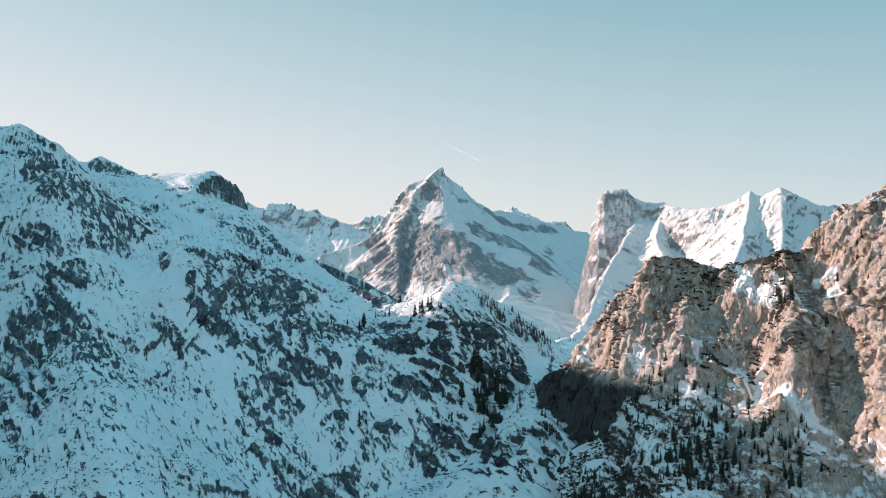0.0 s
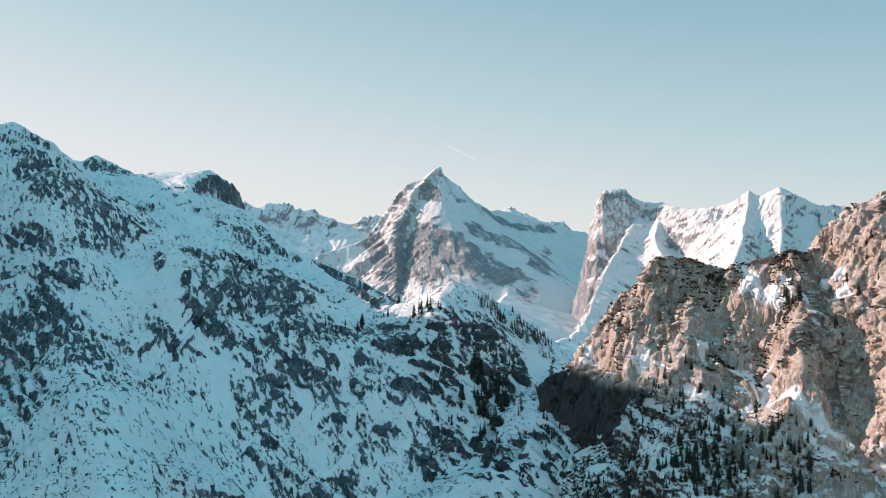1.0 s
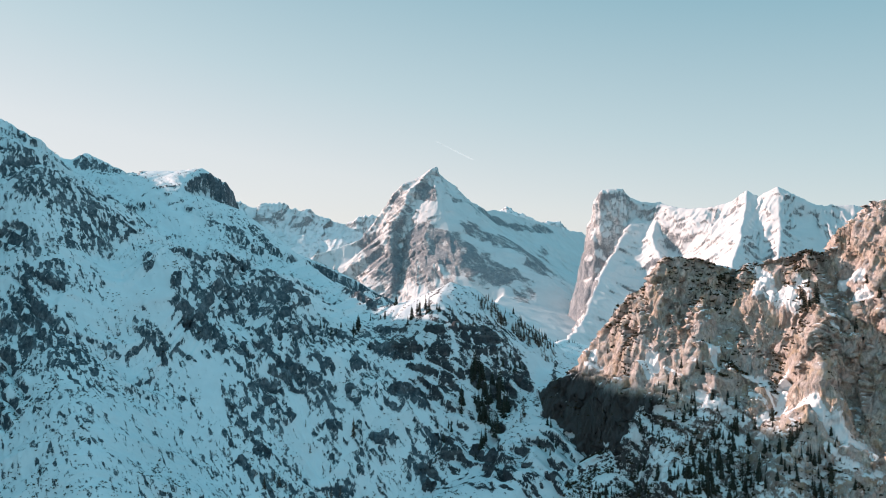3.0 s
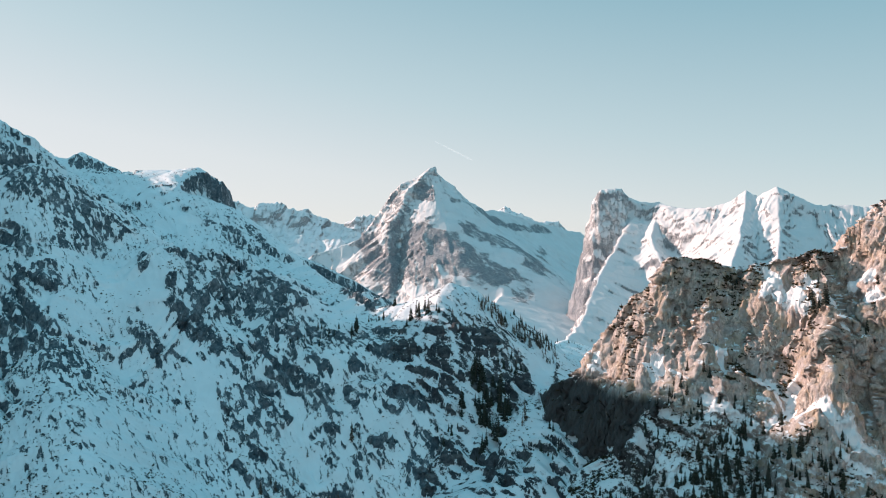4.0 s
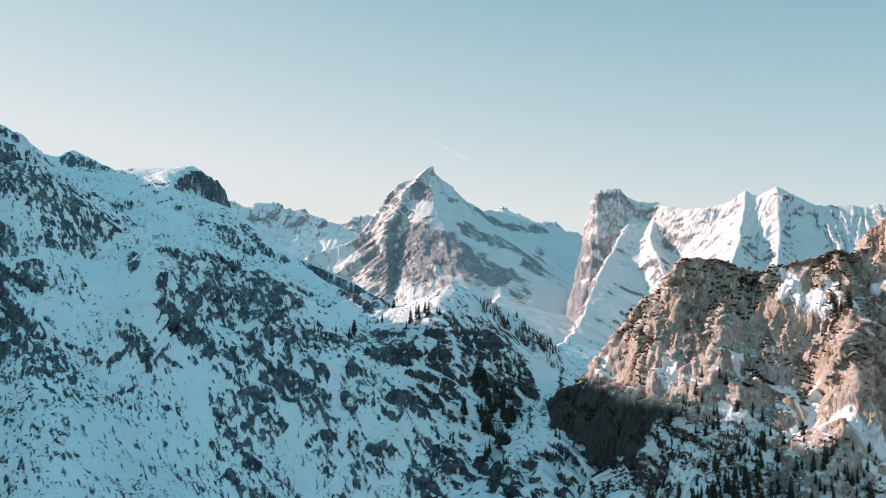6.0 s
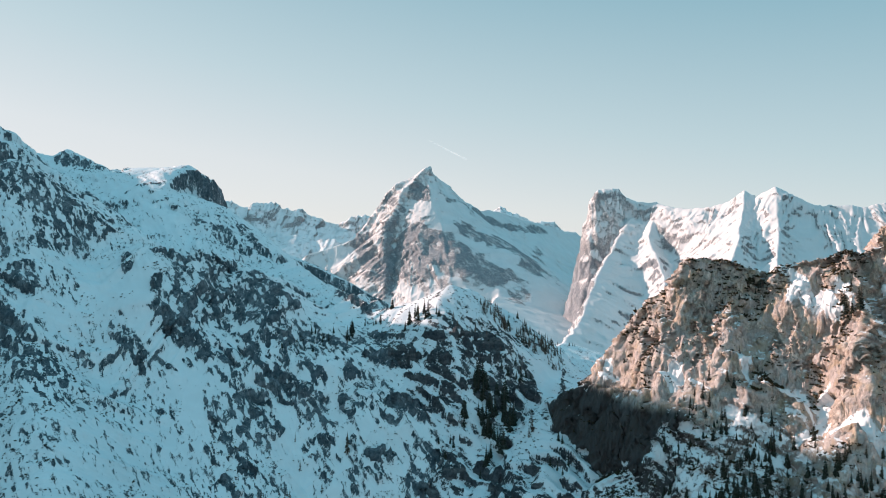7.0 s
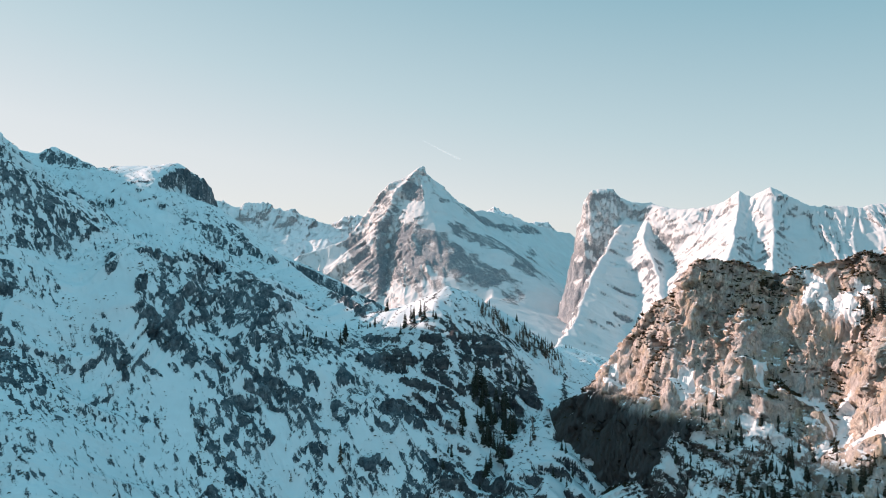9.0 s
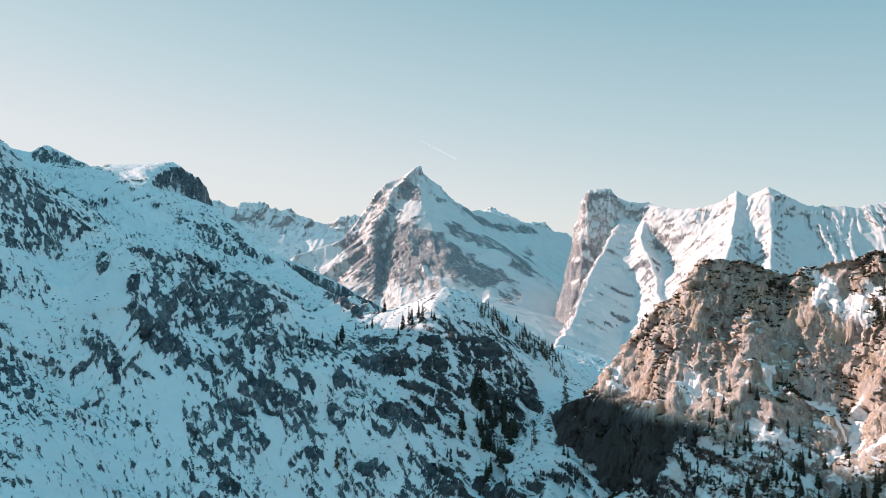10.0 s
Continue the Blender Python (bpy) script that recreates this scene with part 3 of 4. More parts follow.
def bareness(px, py, pz, low, high, size, spread=0.25, seed=0.0):
    """0 where snow lies, 1 where rock shows: steep ground, broken by noise."""
    n = normals(px, py, pz)
    p = np.stack([px, py, pz], -1).reshape(-1, 3)
    patch = fbm(p, size, 4, 0.55, seed=seed).reshape(px.shape)
    return smooth(low, high, 1 - n[..., 2] + spread * patch)


def fan(px_list, y_list):
    """A grid that fans out from the flight line: columns of equal bearing, rows of equal depth."""
    bearing = (np.array(px_list) - 784.0) / 1278.0
    gy, gb = np.meshgrid(np.array(y_list), bearing, indexing="ij")
    return gb * gy, gy


# near mountains: one continuous ground, split where one mountain meets the next
cols = np.concatenate([np.arange(-7800, -4800, 120), np.arange(-4800, -2600, 50), np.arange(-2600, -160, 16), np.arange(-160, 1150, 1.9), np.arange(1150, 1500, 8)])
rows = np.concatenate([np.arange(130, 250, 8), np.arange(250, 380, 4), 380 * np.exp(np.arange(0, 0.75, 0.0021)), 380 * np.exp(np.arange(0.75, 1.18, 0.0036)), 380 * np.exp(np.arange(1.18, 1.42, 0.008))])
gx, gy = fan(cols, rows)
gz, owner, crag = (a.reshape(gx.shape) for a in near_heights(gx.ravel(), gy.ravel()))
sx, sy, sz = roughen(gx, gy, gz, 7.0, 20, 5, 31.0, (1, 1, 0.8))
bare = 0.2 * bareness(sx, sy, sz, 0.3, 0.6, 30, 0.25, 33.0) + crag - 0.05 + 0.8 * bareness(sx, sy, sz, 0.46, 0.6, 20, 0.1, 34.0) * (1 - smooth(980, 1020, sy) * smooth(365, 375, -sx))
cell = owner[:-1, :-1]
NEAR = (
    ("mountain_flank", 0, M_FLANK, "steep snow-covered mountain flank with bare grey rock bands, in shadow", "mountain"),
    ("plateau_mountain", 1, M_FLANK, "snowy mountain with a flat sunlit top and a dark rock cliff", "mountain"),
    ("wooded_knoll", 2, M_KNOLL, "snow-capped rocky knoll with spruces and dark crags, sunlit on top", "hill"),
    ("mountain_pass", 3, M_FLANK, "smooth shaded snow saddle between the mountains", "pass"),
)
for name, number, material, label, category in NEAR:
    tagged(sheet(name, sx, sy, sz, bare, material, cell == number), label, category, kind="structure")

# the brown cliff
cx, cy = np.meshgrid(np.concatenate([np.arange(70, 300, 0.5), np.arange(300, 500, 6)]), np.concatenate([np.arange(250, 360, 2.5), np.arange(360, 540, 0.5), np.arange(540, 640, 6)]))
cz, owner, shelf, calm = (a.reshape(cx.shape) for a in cliff_heights(cx.ravel(), cy.ravel()))
bend = fbm(np.stack([cx, cy, cz], -1).reshape(-1, 3), 45, 3, seed=48).reshape(cx.shape)
cx, cy, cz = roughen(cx + 9 * bend, cy, cz, 11.0, 36, 3, 40.0, (1, 1, 0.25), 0.8 * calm)
cx = cx - 9 * bend
# beds that dip to the right along the face
DIP = np.array([[0.21, 0.44, 0.62], [-0.17, -0.35, 0.78], [-0.19, 0.82, 0.0]])
cx, cy, cz = roughen(cx, cy, cz, 2.4, 8, 4, 41.0, (1, 1, 0.3), 0.6 * calm)
cx, cy, cz = roughen(cx, cy, cz, 2.0, 9, 4, 47.0, DIP, 0.6 * calm)
cx, cy, cz = chip(cx, cy, cz, 2.1, (9, 9, 18), 45.0)
cx, cy, cz = chip(cx, cy, cz, 0.9, (3.0, 3.0, 9.0), 46.0)
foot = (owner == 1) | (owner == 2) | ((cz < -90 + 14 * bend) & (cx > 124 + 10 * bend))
# where shade is painted on: below the shadow edge, and over the foot
wall_shade = np.maximum(smooth(-80, -86, cz + 5 * bend) * (1 - smooth(116, 126, cx + 10 * bend)), 0.7 * foot * (1 - smooth(148, 172, cx)))
dip = 0.75 * cx - 0.66 * cy          # thin snowy beds that dip to the right below the cliff
beds = 0.75 * fbm(np.stack([(cz + 0.42 * dip) / 2.6, dip / 16, 0 * cz], -1).reshape(-1, 3), 1.0, 4, 0.6, seed=49).reshape(cx.shape)
cbare = np.where(~foot, 1.25 * bareness(cx, cy, cz, 0.07, 0.21, 14, 0.16, 43.0), 0.3 + 0.5 * bareness(cx, cy, cz, 0.3, 0.6, 12, 0.45, 44.0) + beds) * (1 - 1.1 * shelf)
tagged(sheet("rock_cliff", cx, cy, cz, cbare, M_CLIFF, cz[:-1, :-1] > -299, wall_shade), "rugged brown limestone cliff with snow ledges, sunlit above and shaded below", "cliff", kind="structure")


# far mountains
def mountain(name, label, category, material, xs, ys, crests, k, rough, bare_range, seed, carve=None, belt=None, streak=(1, 0.8, 0.6), calm_over=9999, rocks=()):
    x, y = np.meshgrid(xs, ys)
    p = np.stack([x.ravel(), y.ravel(), 0 * x.ravel()], -1)
    wx, wy = (1.1 * rough[0] * fbm(p, rough[1] * 2.5, 4, seed=seed + q) for q in (1, 2))
    hs = [crest(x.ravel() + wx, y.ravel() + wy, line, sides, flute, seed + n, jag, blunt) for n, (line, sides, flute, jag, blunt) in enumerate(crests)]
    if carve:
        hs = carve(x.ravel(), y.ravel(), hs)
    z = blend(hs + [np.full(x.size, -420.0)], k)[0].reshape(x.shape)
    bands = np.zeros_like(x)
    if rocks:
        def under(ax, ay):
            return z[np.searchsorted(ys, ay).clip(0, len(ys) - 1), np.searchsorted(xs, ax).clip(0, len(xs) - 1)]
        bands = strokes(x.ravel(), y.ravel(), z.ravel(), under, rocks, 0.6, seed + 11, 5.0).reshape(x.shape)
    x, y, z = roughen(x, y, z, rough[0], rough[1], 6, seed + 5, streak, 0.85 * smooth(calm_over, calm_over + 60, z))
    x, y, z = chip(x, y, z, rough[0] * 0.22, (rough[1] * 0.5,) * 3, seed + 6)
    b = 0.85 * bareness(x, y, z, *bare_range, rough[1] * 1.2, 0.3, seed + 9)
    if rocks:      # rock in dabs that run down to the right
        fall = np.stack([0.8 * x + 0.6 * y, 0.6 * x - 0.8 * y, 0 * x], -1).reshape(-1, 3)
        b = 0.5 * b + 0.85 * bands + (0.5 + 0.6 * bands) * fbm(fall, np.array([22.0, 48.0, 1.0]), 5, 0.65, seed=seed + 13).reshape(x.shape)
    if belt:
        b = b + belt(x, y, z)
    return tagged(sheet(name, x, y, z, b, material, z[:-1, :-1] > -415), label, category, kind="structure")


PEAK_TOP = [(-640, 3900, -20), (-420, 3950, 60), (-300, 4000, 215), (-160, 4030, 375), (-60, 4050, 440), (-30, 4057, 462), (-12, 4057, 474), (4, 4059, 440), (60, 4080, 388), (196, 4200, 285), (300, 4300, 244), (415, 4400, 240), (625, 4560, 188), (790, 4700, 145), (970, 4850, 125)]
PEAK_SPUR = [(-30, 4050, 455), (-150, 3950, 318), (-235, 3800, 140), (-240, 3650, -14), (-200, 3450, -202)]

# bare rock on the peak: x and y of both ends, half width, density
PEAK_ROCK = [(-75, 3949, -29, 3873, 40, 0.8), (-394, 3944, -216, 3522, 60, 0.7), (-207, 3842, -226, 3685, 37, 0.6), (-198, 3589, -211, 3439, 29, 0.9), (-112, 3674, 160, 3464, 95, 0.9), (-26, 3516, 283, 3342, 91, 0.85), (172, 3702, 369, 3672, 62, 0.8), (261, 4205, 397, 4262, 43, 0.8), (448, 4273, 685, 4517, 37, 0.8), (376, 3735, 515, 3508, 76, 0.8), (-198, 3686, 25, 3288, 59, 0.5), (409, 3311, 356, 3086, 46, 0.55), (-240, 4012, -148, 3875, 25, 0.6), (91, 3906, 224, 4127, 24, 0.6), (618, 4189, 586, 3446, 31, 0.5), (637, 3436, 518, 3058, 26, 0.4)]


def basin(x, y, hs):
    """Beside the peak's steep face the ridge falls off gently, as a snow basin."""
    d = nearest(x, y, PEAK_TOP)[0]
    side = smooth(0.04, 0.17, x / y + 0.012 * fbm(np.stack([x, y, 0 * x], -1), 160, 4, seed=68))
    hs[0] = hs[0] + side * 45 * (1 - np.exp(-d / 230))
    u = x - 0.15 * y
    foot = -258 - 0.3 * np.clip(u, -190, 400) - 1.2 * np.clip(-190 - u, 0, 400) + 0.1 * np.clip(y - 2400, -500, 100)
    return hs + [foot + 6 * fbm(np.stack([x, y, 0 * x], -1), 200, 3, seed=69)]


mountain("pyramid_peak", "tall pyramid-shaped peak of rock and snow, haze in its colour, shaded towards the valley", "mountain", M_PEAK,
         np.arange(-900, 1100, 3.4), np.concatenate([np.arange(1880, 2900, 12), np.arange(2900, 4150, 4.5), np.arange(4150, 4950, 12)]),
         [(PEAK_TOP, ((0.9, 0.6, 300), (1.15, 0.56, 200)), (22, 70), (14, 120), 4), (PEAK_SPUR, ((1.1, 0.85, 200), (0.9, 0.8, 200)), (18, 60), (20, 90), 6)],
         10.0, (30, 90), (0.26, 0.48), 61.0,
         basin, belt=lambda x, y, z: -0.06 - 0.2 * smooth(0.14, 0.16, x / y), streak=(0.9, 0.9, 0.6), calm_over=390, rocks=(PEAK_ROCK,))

MASSIF_TOP = [(630, 3060, 30), (643, 3045, 140), (658, 3032, 215), (681, 3030, 257), (764, 3026, 257), (793, 3020, 222), (872, 2980, 195), (893, 2940, 198), (935, 2860, 169), (1014, 2750, 165), (1091, 2680, 185), (1131, 2640, 217), (1157, 2600, 195), (1208, 2560, 222), (1266, 2520, 184), (1285, 2500, 163), (1445, 2430, 149), (1650, 2380, 190), (1900, 2300, 240)]
MASSIF_SPUR = [(794, 2960, 135), (688, 2800, -5), (582, 2600, -105), (477, 2400, -210), (390, 2200, -270)]
MASSIF_RIB = [(1131, 2640, 214), (1014, 2450, 84), (932, 2300, -9), (860, 2150, -90)]
MASSIF_FLUTE = [(893, 2940, 168), (839, 2800, 58), (810, 2650, -28), (785, 2500, -104), (750, 2300, -192)]
MASSIF_FAR_RIB = [(1208, 2560, 219), (1140, 2400, 83), (1046, 2250, -18), (990, 2100, -100)]


def tower_walls(x, y, hs):
    """Steepen the crest's sides under the tower at its end, and drop all that lies beyond the spur."""
    d = nearest(x, y, MASSIF_TOP)[0]
    hs[0] = hs[0] - (1 - smooth(790, 930, x - 0.2 * (3000 - y))) * 1.5 * np.maximum(d - 22, 0)
    outer = np.interp(y, (2000, 2200, 2400, 2650, 2800, 3000, 3150), (318, 380, 442, 545, 618, 640, 640))
    outer = outer - 45 * (fbm(np.stack([x, y, 0 * x], -1), 110, 5, 0.55, True, 76.0) - 0.5)
    return [h - 1.9 * np.maximum(outer - x, 0) for h in hs]


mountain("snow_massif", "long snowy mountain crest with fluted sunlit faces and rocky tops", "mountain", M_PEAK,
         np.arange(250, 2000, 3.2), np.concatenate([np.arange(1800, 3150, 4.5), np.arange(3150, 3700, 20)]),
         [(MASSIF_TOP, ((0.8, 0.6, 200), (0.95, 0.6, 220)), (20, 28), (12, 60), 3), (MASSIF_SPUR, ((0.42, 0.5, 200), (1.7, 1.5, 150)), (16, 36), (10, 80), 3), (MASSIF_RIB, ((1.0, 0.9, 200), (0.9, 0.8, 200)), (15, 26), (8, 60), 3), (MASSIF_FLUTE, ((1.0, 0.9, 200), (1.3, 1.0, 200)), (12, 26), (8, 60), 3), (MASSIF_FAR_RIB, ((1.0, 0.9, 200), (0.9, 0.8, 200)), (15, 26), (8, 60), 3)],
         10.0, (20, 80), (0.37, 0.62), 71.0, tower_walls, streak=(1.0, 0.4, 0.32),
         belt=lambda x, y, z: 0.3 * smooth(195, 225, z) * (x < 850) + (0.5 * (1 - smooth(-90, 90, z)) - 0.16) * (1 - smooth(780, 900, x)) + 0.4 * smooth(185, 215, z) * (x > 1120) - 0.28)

FAR_TOP = [(-1600, 4600, 340), (-1420, 4700, 345), (-1330, 4720, 335), (-1215, 4750, 300), (-1150, 4780, 312), (-1050, 4800, 325), (-960, 4800, 280), (-860, 4800, 285), (-800, 4800, 235), (-700, 4800, 190), (-600, 4800, 185), (-520, 4800, 225), (-400, 4800, 230)]
FAR_HILL = [(-1100, 4300, 60), (-900, 4350, 85), (-800, 4350, 95), (-680, 4350, 70), (-560, 4330, 75), (-460, 4300, 40)]
mountain("far_range", "distant jagged mountain range with snow, haze painted into its colour", "mountain range", M_FAR,
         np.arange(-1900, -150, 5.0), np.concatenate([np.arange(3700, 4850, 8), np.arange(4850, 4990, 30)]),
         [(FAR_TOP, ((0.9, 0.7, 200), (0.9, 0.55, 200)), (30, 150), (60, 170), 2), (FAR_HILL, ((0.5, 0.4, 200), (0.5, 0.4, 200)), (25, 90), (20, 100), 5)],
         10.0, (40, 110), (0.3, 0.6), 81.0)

FAR_TIPS = [(330, 4930, 200), (400, 4940, 250), (470, 4950, 308), (505, 4950, 290), (545, 4950, 262), (700, 4950, 195), (800, 4950, 200), (825, 4950, 196), (880, 4955, 150)]
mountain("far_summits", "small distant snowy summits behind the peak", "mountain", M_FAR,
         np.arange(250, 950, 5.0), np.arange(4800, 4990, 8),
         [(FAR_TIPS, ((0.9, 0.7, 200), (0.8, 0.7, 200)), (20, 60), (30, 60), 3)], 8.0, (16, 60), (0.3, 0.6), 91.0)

# valley ground out to the horizon
ground = bmesh.new()
bmesh.ops.create_grid(ground, x_segments=60, y_segments=60, size=12000)
me = bpy.data.meshes.new("ground")
ground.to_mesh(me)
ground.free()
me.attributes.new("bare", "FLOAT", "POINT")
me.materials.append(M_FLOOR)
g = new("ground", me)
g.location = (0, 0, BASE - 330)
tagged(g, "unseen valley floor with patches of snow, darkened to cut bounce light", "ground", kind="structure")


# ---- trees ----
def part(name, bm, material, parent, label=""):
    """Link a bmesh as one mesh object under a thing."""
    me = bpy.data.meshes.new(name)
    bm.to_mesh(me)
    bm.free()
    me.materials.append(material)
    ob = new(name, me)
    ob.parent = parent
    if label:
        ob["label"] = label
    return ob


def needles(name, tone, dusting):
    """Dark needles with a little snow on what faces up."""
    k = Nodes(name)
    spread = k.noise(2.2, 4, 0.6)
    rand = k.tree.nodes.new("ShaderNodeObjectInfo").outputs["Random"]
    tint = k.mix(rand, tone, tuple(c * f for c, f in zip(tone, (1.5, 1.25, 1.0))))
    up = k.tree.nodes.new("ShaderNodeSeparateXYZ")
    k.tree.links.new(k.tree.nodes.new("ShaderNodeNewGeometry").outputs["Normal"], up.inputs[0])
    snowy = k.math("MULTIPLY", k.step(k.math("ADD", k.math("ABSOLUTE", up.outputs["Z"]), k.math("MULTIPLY_ADD", spread, 1.6, -0.8)), 0.75, 1.05), dusting)
    k.put(k.bsdf.inputs["Base Color"], k.mix(snowy, k.mix(k.step(spread, 0.35, 0.7), tint, tuple(c * 0.5 for c in tone)), (0.8, 0.82, 0.84)))
    k.bsdf.inputs["Roughness"].default_value = 0.8
    k.bsdf.inputs["Specular IOR Level"].default_value = 0.2
    return k.mat


def bark():
    k = Nodes("bark")
    grain = k.noise(6.0, 5, 0.65, stretch=(3, 3, 0.5))
    k.put(k.bsdf.inputs["Base Color"], k.mix(grain, (0.06, 0.045, 0.035), (0.17, 0.13, 0.10)))
    k.bsdf.inputs["Roughness"].default_value = 0.9
    k.put(k.bsdf.inputs["Normal"], k.bump(grain, 0.05))
    return k.mat


M_BARK = bark()
M_SPRUCE = needles("spruce_needles", (0.026, 0.034, 0.022), 0.1)
M_LARCH = needles("bare_larch_twigs", (0.10, 0.075, 0.058), 0.3)
M_SCRUB = needles("dwarf_pine", (0.055, 0.048, 0.028), 0.12)


def trunk_mesh(height, radius, rand):
    bm = bmesh.new()
    rings = []
    for i in range(6):
        f = i / 5
        r = radius * (1 - f) ** 0.8 + 0.015
        ox, oy = rand.uniform(-0.05, 0.05) * f, rand.uniform(-0.05, 0.05) * f
        rings.append([bm.verts.new((ox + r * math.cos(a), oy + r * math.sin(a), f * height - 0.8)) for a in (n * math.tau / 6 for n in range(6))])
    for a, b in zip(rings[:-1], rings[1:]):
        for n in range(6):
            bm.faces.new((a[n], a[(n + 1) % 6], b[(n + 1) % 6], b[n]))
    bm.faces.new(rings[-1])
    return bm


def bough(bm, base, azimuth, length, droop, width):
    """One hanging branch: a thin, keeled wedge of needles."""
    c, s = math.cos(azimuth), math.sin(azimuth)
    mid, tip = length * 0.55, length

    def at(out, side, z):
        return bm.verts.new((base[0] + out * c - side * s, base[1] + out * s + side * c, base[2] + z))
    root = at(0, 0, 0.0)
    left, right, top, low = at(mid, width, -droop * 0.6), at(mid, -width, -droop * 0.6), at(mid, 0, -droop * 0.3), at(mid, 0, -droop * 0.9 - width * 0.5)
    end = at(tip, 0, -droop)
    for f in ((root, left, top), (root, top, right), (left, end, top), (top, end, right), (root, low, left), (root, right, low), (left, low, end), (low, right, end)):
        bm.faces.new(f)


def crown_mesh(height, spread, whorls, boughs, rand, sparse=0.0, thin=0.20):
    bm = bmesh.new()
    for w in range(whorls):
        f = (w + rand.uniform(-0.3, 0.3)) / whorls
        z = height * (0.10 + 0.88 * f) - 0.8
        reach = spread * (1 - f) ** 0.85 * rand.uniform(0.75, 1.15) + 0.12
        turn = rand.uniform(0, math.tau)
        for n in range(boughs if f < 0.75 else boughs - 2):
            if rand.random() < sparse:
                continue
            length = reach * rand.uniform(0.6, 1.12)
            bough(bm, (0, 0, z + rand.uniform(-0.2, 0.2)), turn + n * math.tau / boughs + rand.uniform(-0.3, 0.3), length, length * rand.uniform(0.3, 0.62), length * thin)
    bough(bm, (0, 0, height * 0.97 - 0.8), 0.0, 0.15, -0.5, 0.05)
    return bm


def tree(name, label, crown_material, height, spread, whorls, boughs, seed, sparse=0.0, thin=0.2, group="trees"):
    rand = random.Random(seed)
    root = tagged(new(name), label, "tree", group)
    part("trunk", trunk_mesh(height, height * 0.016 + 0.05, rand), M_BARK, root)
    part("crown", crown_mesh(height, spread, whorls, boughs, rand, sparse, thin), crown_material, root)
    return root


SPRUCE_LABEL = "dark green spruce standing on the snowy slope"
LARCH_LABEL = "bare grey-brown larch standing on the snowy slope"
spruces = [tree("spruce", SPRUCE_LABEL, M_SPRUCE, 10.0, s, w, 8, n, 0.06, 0.34, "spruces on the slopes") for n, (s, w) in enumerate(((1.9, 15), (1.5, 16), (2.2, 14), (1.7, 13)))]
larches = [tree("larch", LARCH_LABEL, M_LARCH, 10.0, s, w, 7, 20 + n, 0.25, 0.1, "larches on the slopes") for n, (s, w) in enumerate(((1.9, 15), (1.5, 14)))]

# spots where trees can stand: points of the ground that are not too steep
n_near, n_cliff = normals(sx, sy, sz)[..., 2], normals(cx, cy, cz)[..., 2]


def cliff_under(x, y):
    """Rough height of the cliff's surface under points in plan, or far below where there is none."""
    h = cliff_base(x, y)[0]
    return np.where((x > 70) & (x < 500) & (y > 250) & (y < 640), h, -999.0)


ok = (sz > -290) & (n_near > 0.45)
spot_near = np.stack([sx[ok], sy[ok], sz[ok]], -1)
spot_near = spot_near[::3]
spot_near = spot_near[spot_near[:, 2] > cliff_under(spot_near[:, 0], spot_near[:, 1]) + 1.0]
ok = (cz > -250) & (n_cliff > 0.3)
spot_cliff = np.stack([cx[ok], cy[ok], cz[ok]], -1)[::2]
spot_cliff = spot_cliff[spot_cliff[:, 2] > near_base(spot_cliff[:, 0], spot_cliff[:, 1])[0] + 1.0]
SPOTS = np.concatenate([spot_near, spot_cliff])

# stands of trees: x, y, half width, half depth, number, usual height
SPRUCES_KNOLL = [(-39, 684, 3, 3, 2, 12.0), (-19, 638, 12, 8, 8, 14.0), (-3, 629, 4, 4, 2, 11.0), (-73, 644, 5, 7, 4, 12.0), (-91, 635, 25, 8, 12, 8.0), (-109, 621, 15, 12, 8, 7.0), (30, 579, 9, 11, 16, 17.0), (38, 557, 12, 22, 34, 20.0), (18, 559, 7, 7, 4, 15.0), (3, 539, 8, 7, 5, 10.0), (27, 525, 6, 10, 5, 14.0), (63, 661, 13, 9, 5, 8.0), (86, 661, 13, 9, 5, 8.0), (209, 1234, 19, 8, 6, 9.0), (75, 422, 20, 16, 28, 9.0)]
SPRUCES_CLIFF = [(93, 403, 19, 13, 20, 10.0), (109, 426, 10, 17, 16, 9.0), (129, 438, 19, 9, 22, 8.0), (146, 417, 18, 16, 28, 9.0), (124, 400, 19, 16, 24, 10.0), (157, 398, 16, 18, 22, 10.0), (169, 375, 13, 12, 14, 10.0), (199, 432, 2, 6, 2, 17.0), (203, 425, 5, 6, 5, 13.0), (224, 418, 20, 16, 9, 8.0), (238, 402, 9, 16, 4, 8.0), (171, 468, 29, 3, 12, 5.0), (118, 502, 10, 13, 12, 5.0), (69, 499, 8, 20, 6, 9.0)]
SPRUCES_FOOT = [(92, 425, 20, 11, 22, 9.0), (109, 402, 19, 13, 22, 10.0), (143, 393, 18, 13, 22, 10.0), (166, 382, 12, 12, 14, 9.0), (182, 366, 11, 10, 10, 10.0), (54, 596, 14, 16, 8, 9.0), (-49, 665, 16, 5, 5, 8.0), (93, 397, 22, 8, 25, 7.0), (125, 385, 21, 8, 25, 7.0), (153, 380, 18, 10, 20, 8.0), (123, 429, 13, 14, 20, 6.0), (141, 404, 16, 16, 25, 6.0), (90, 431, 10, 11, 14, 7.0), (181, 376, 15, 10, 14, 7.0)]
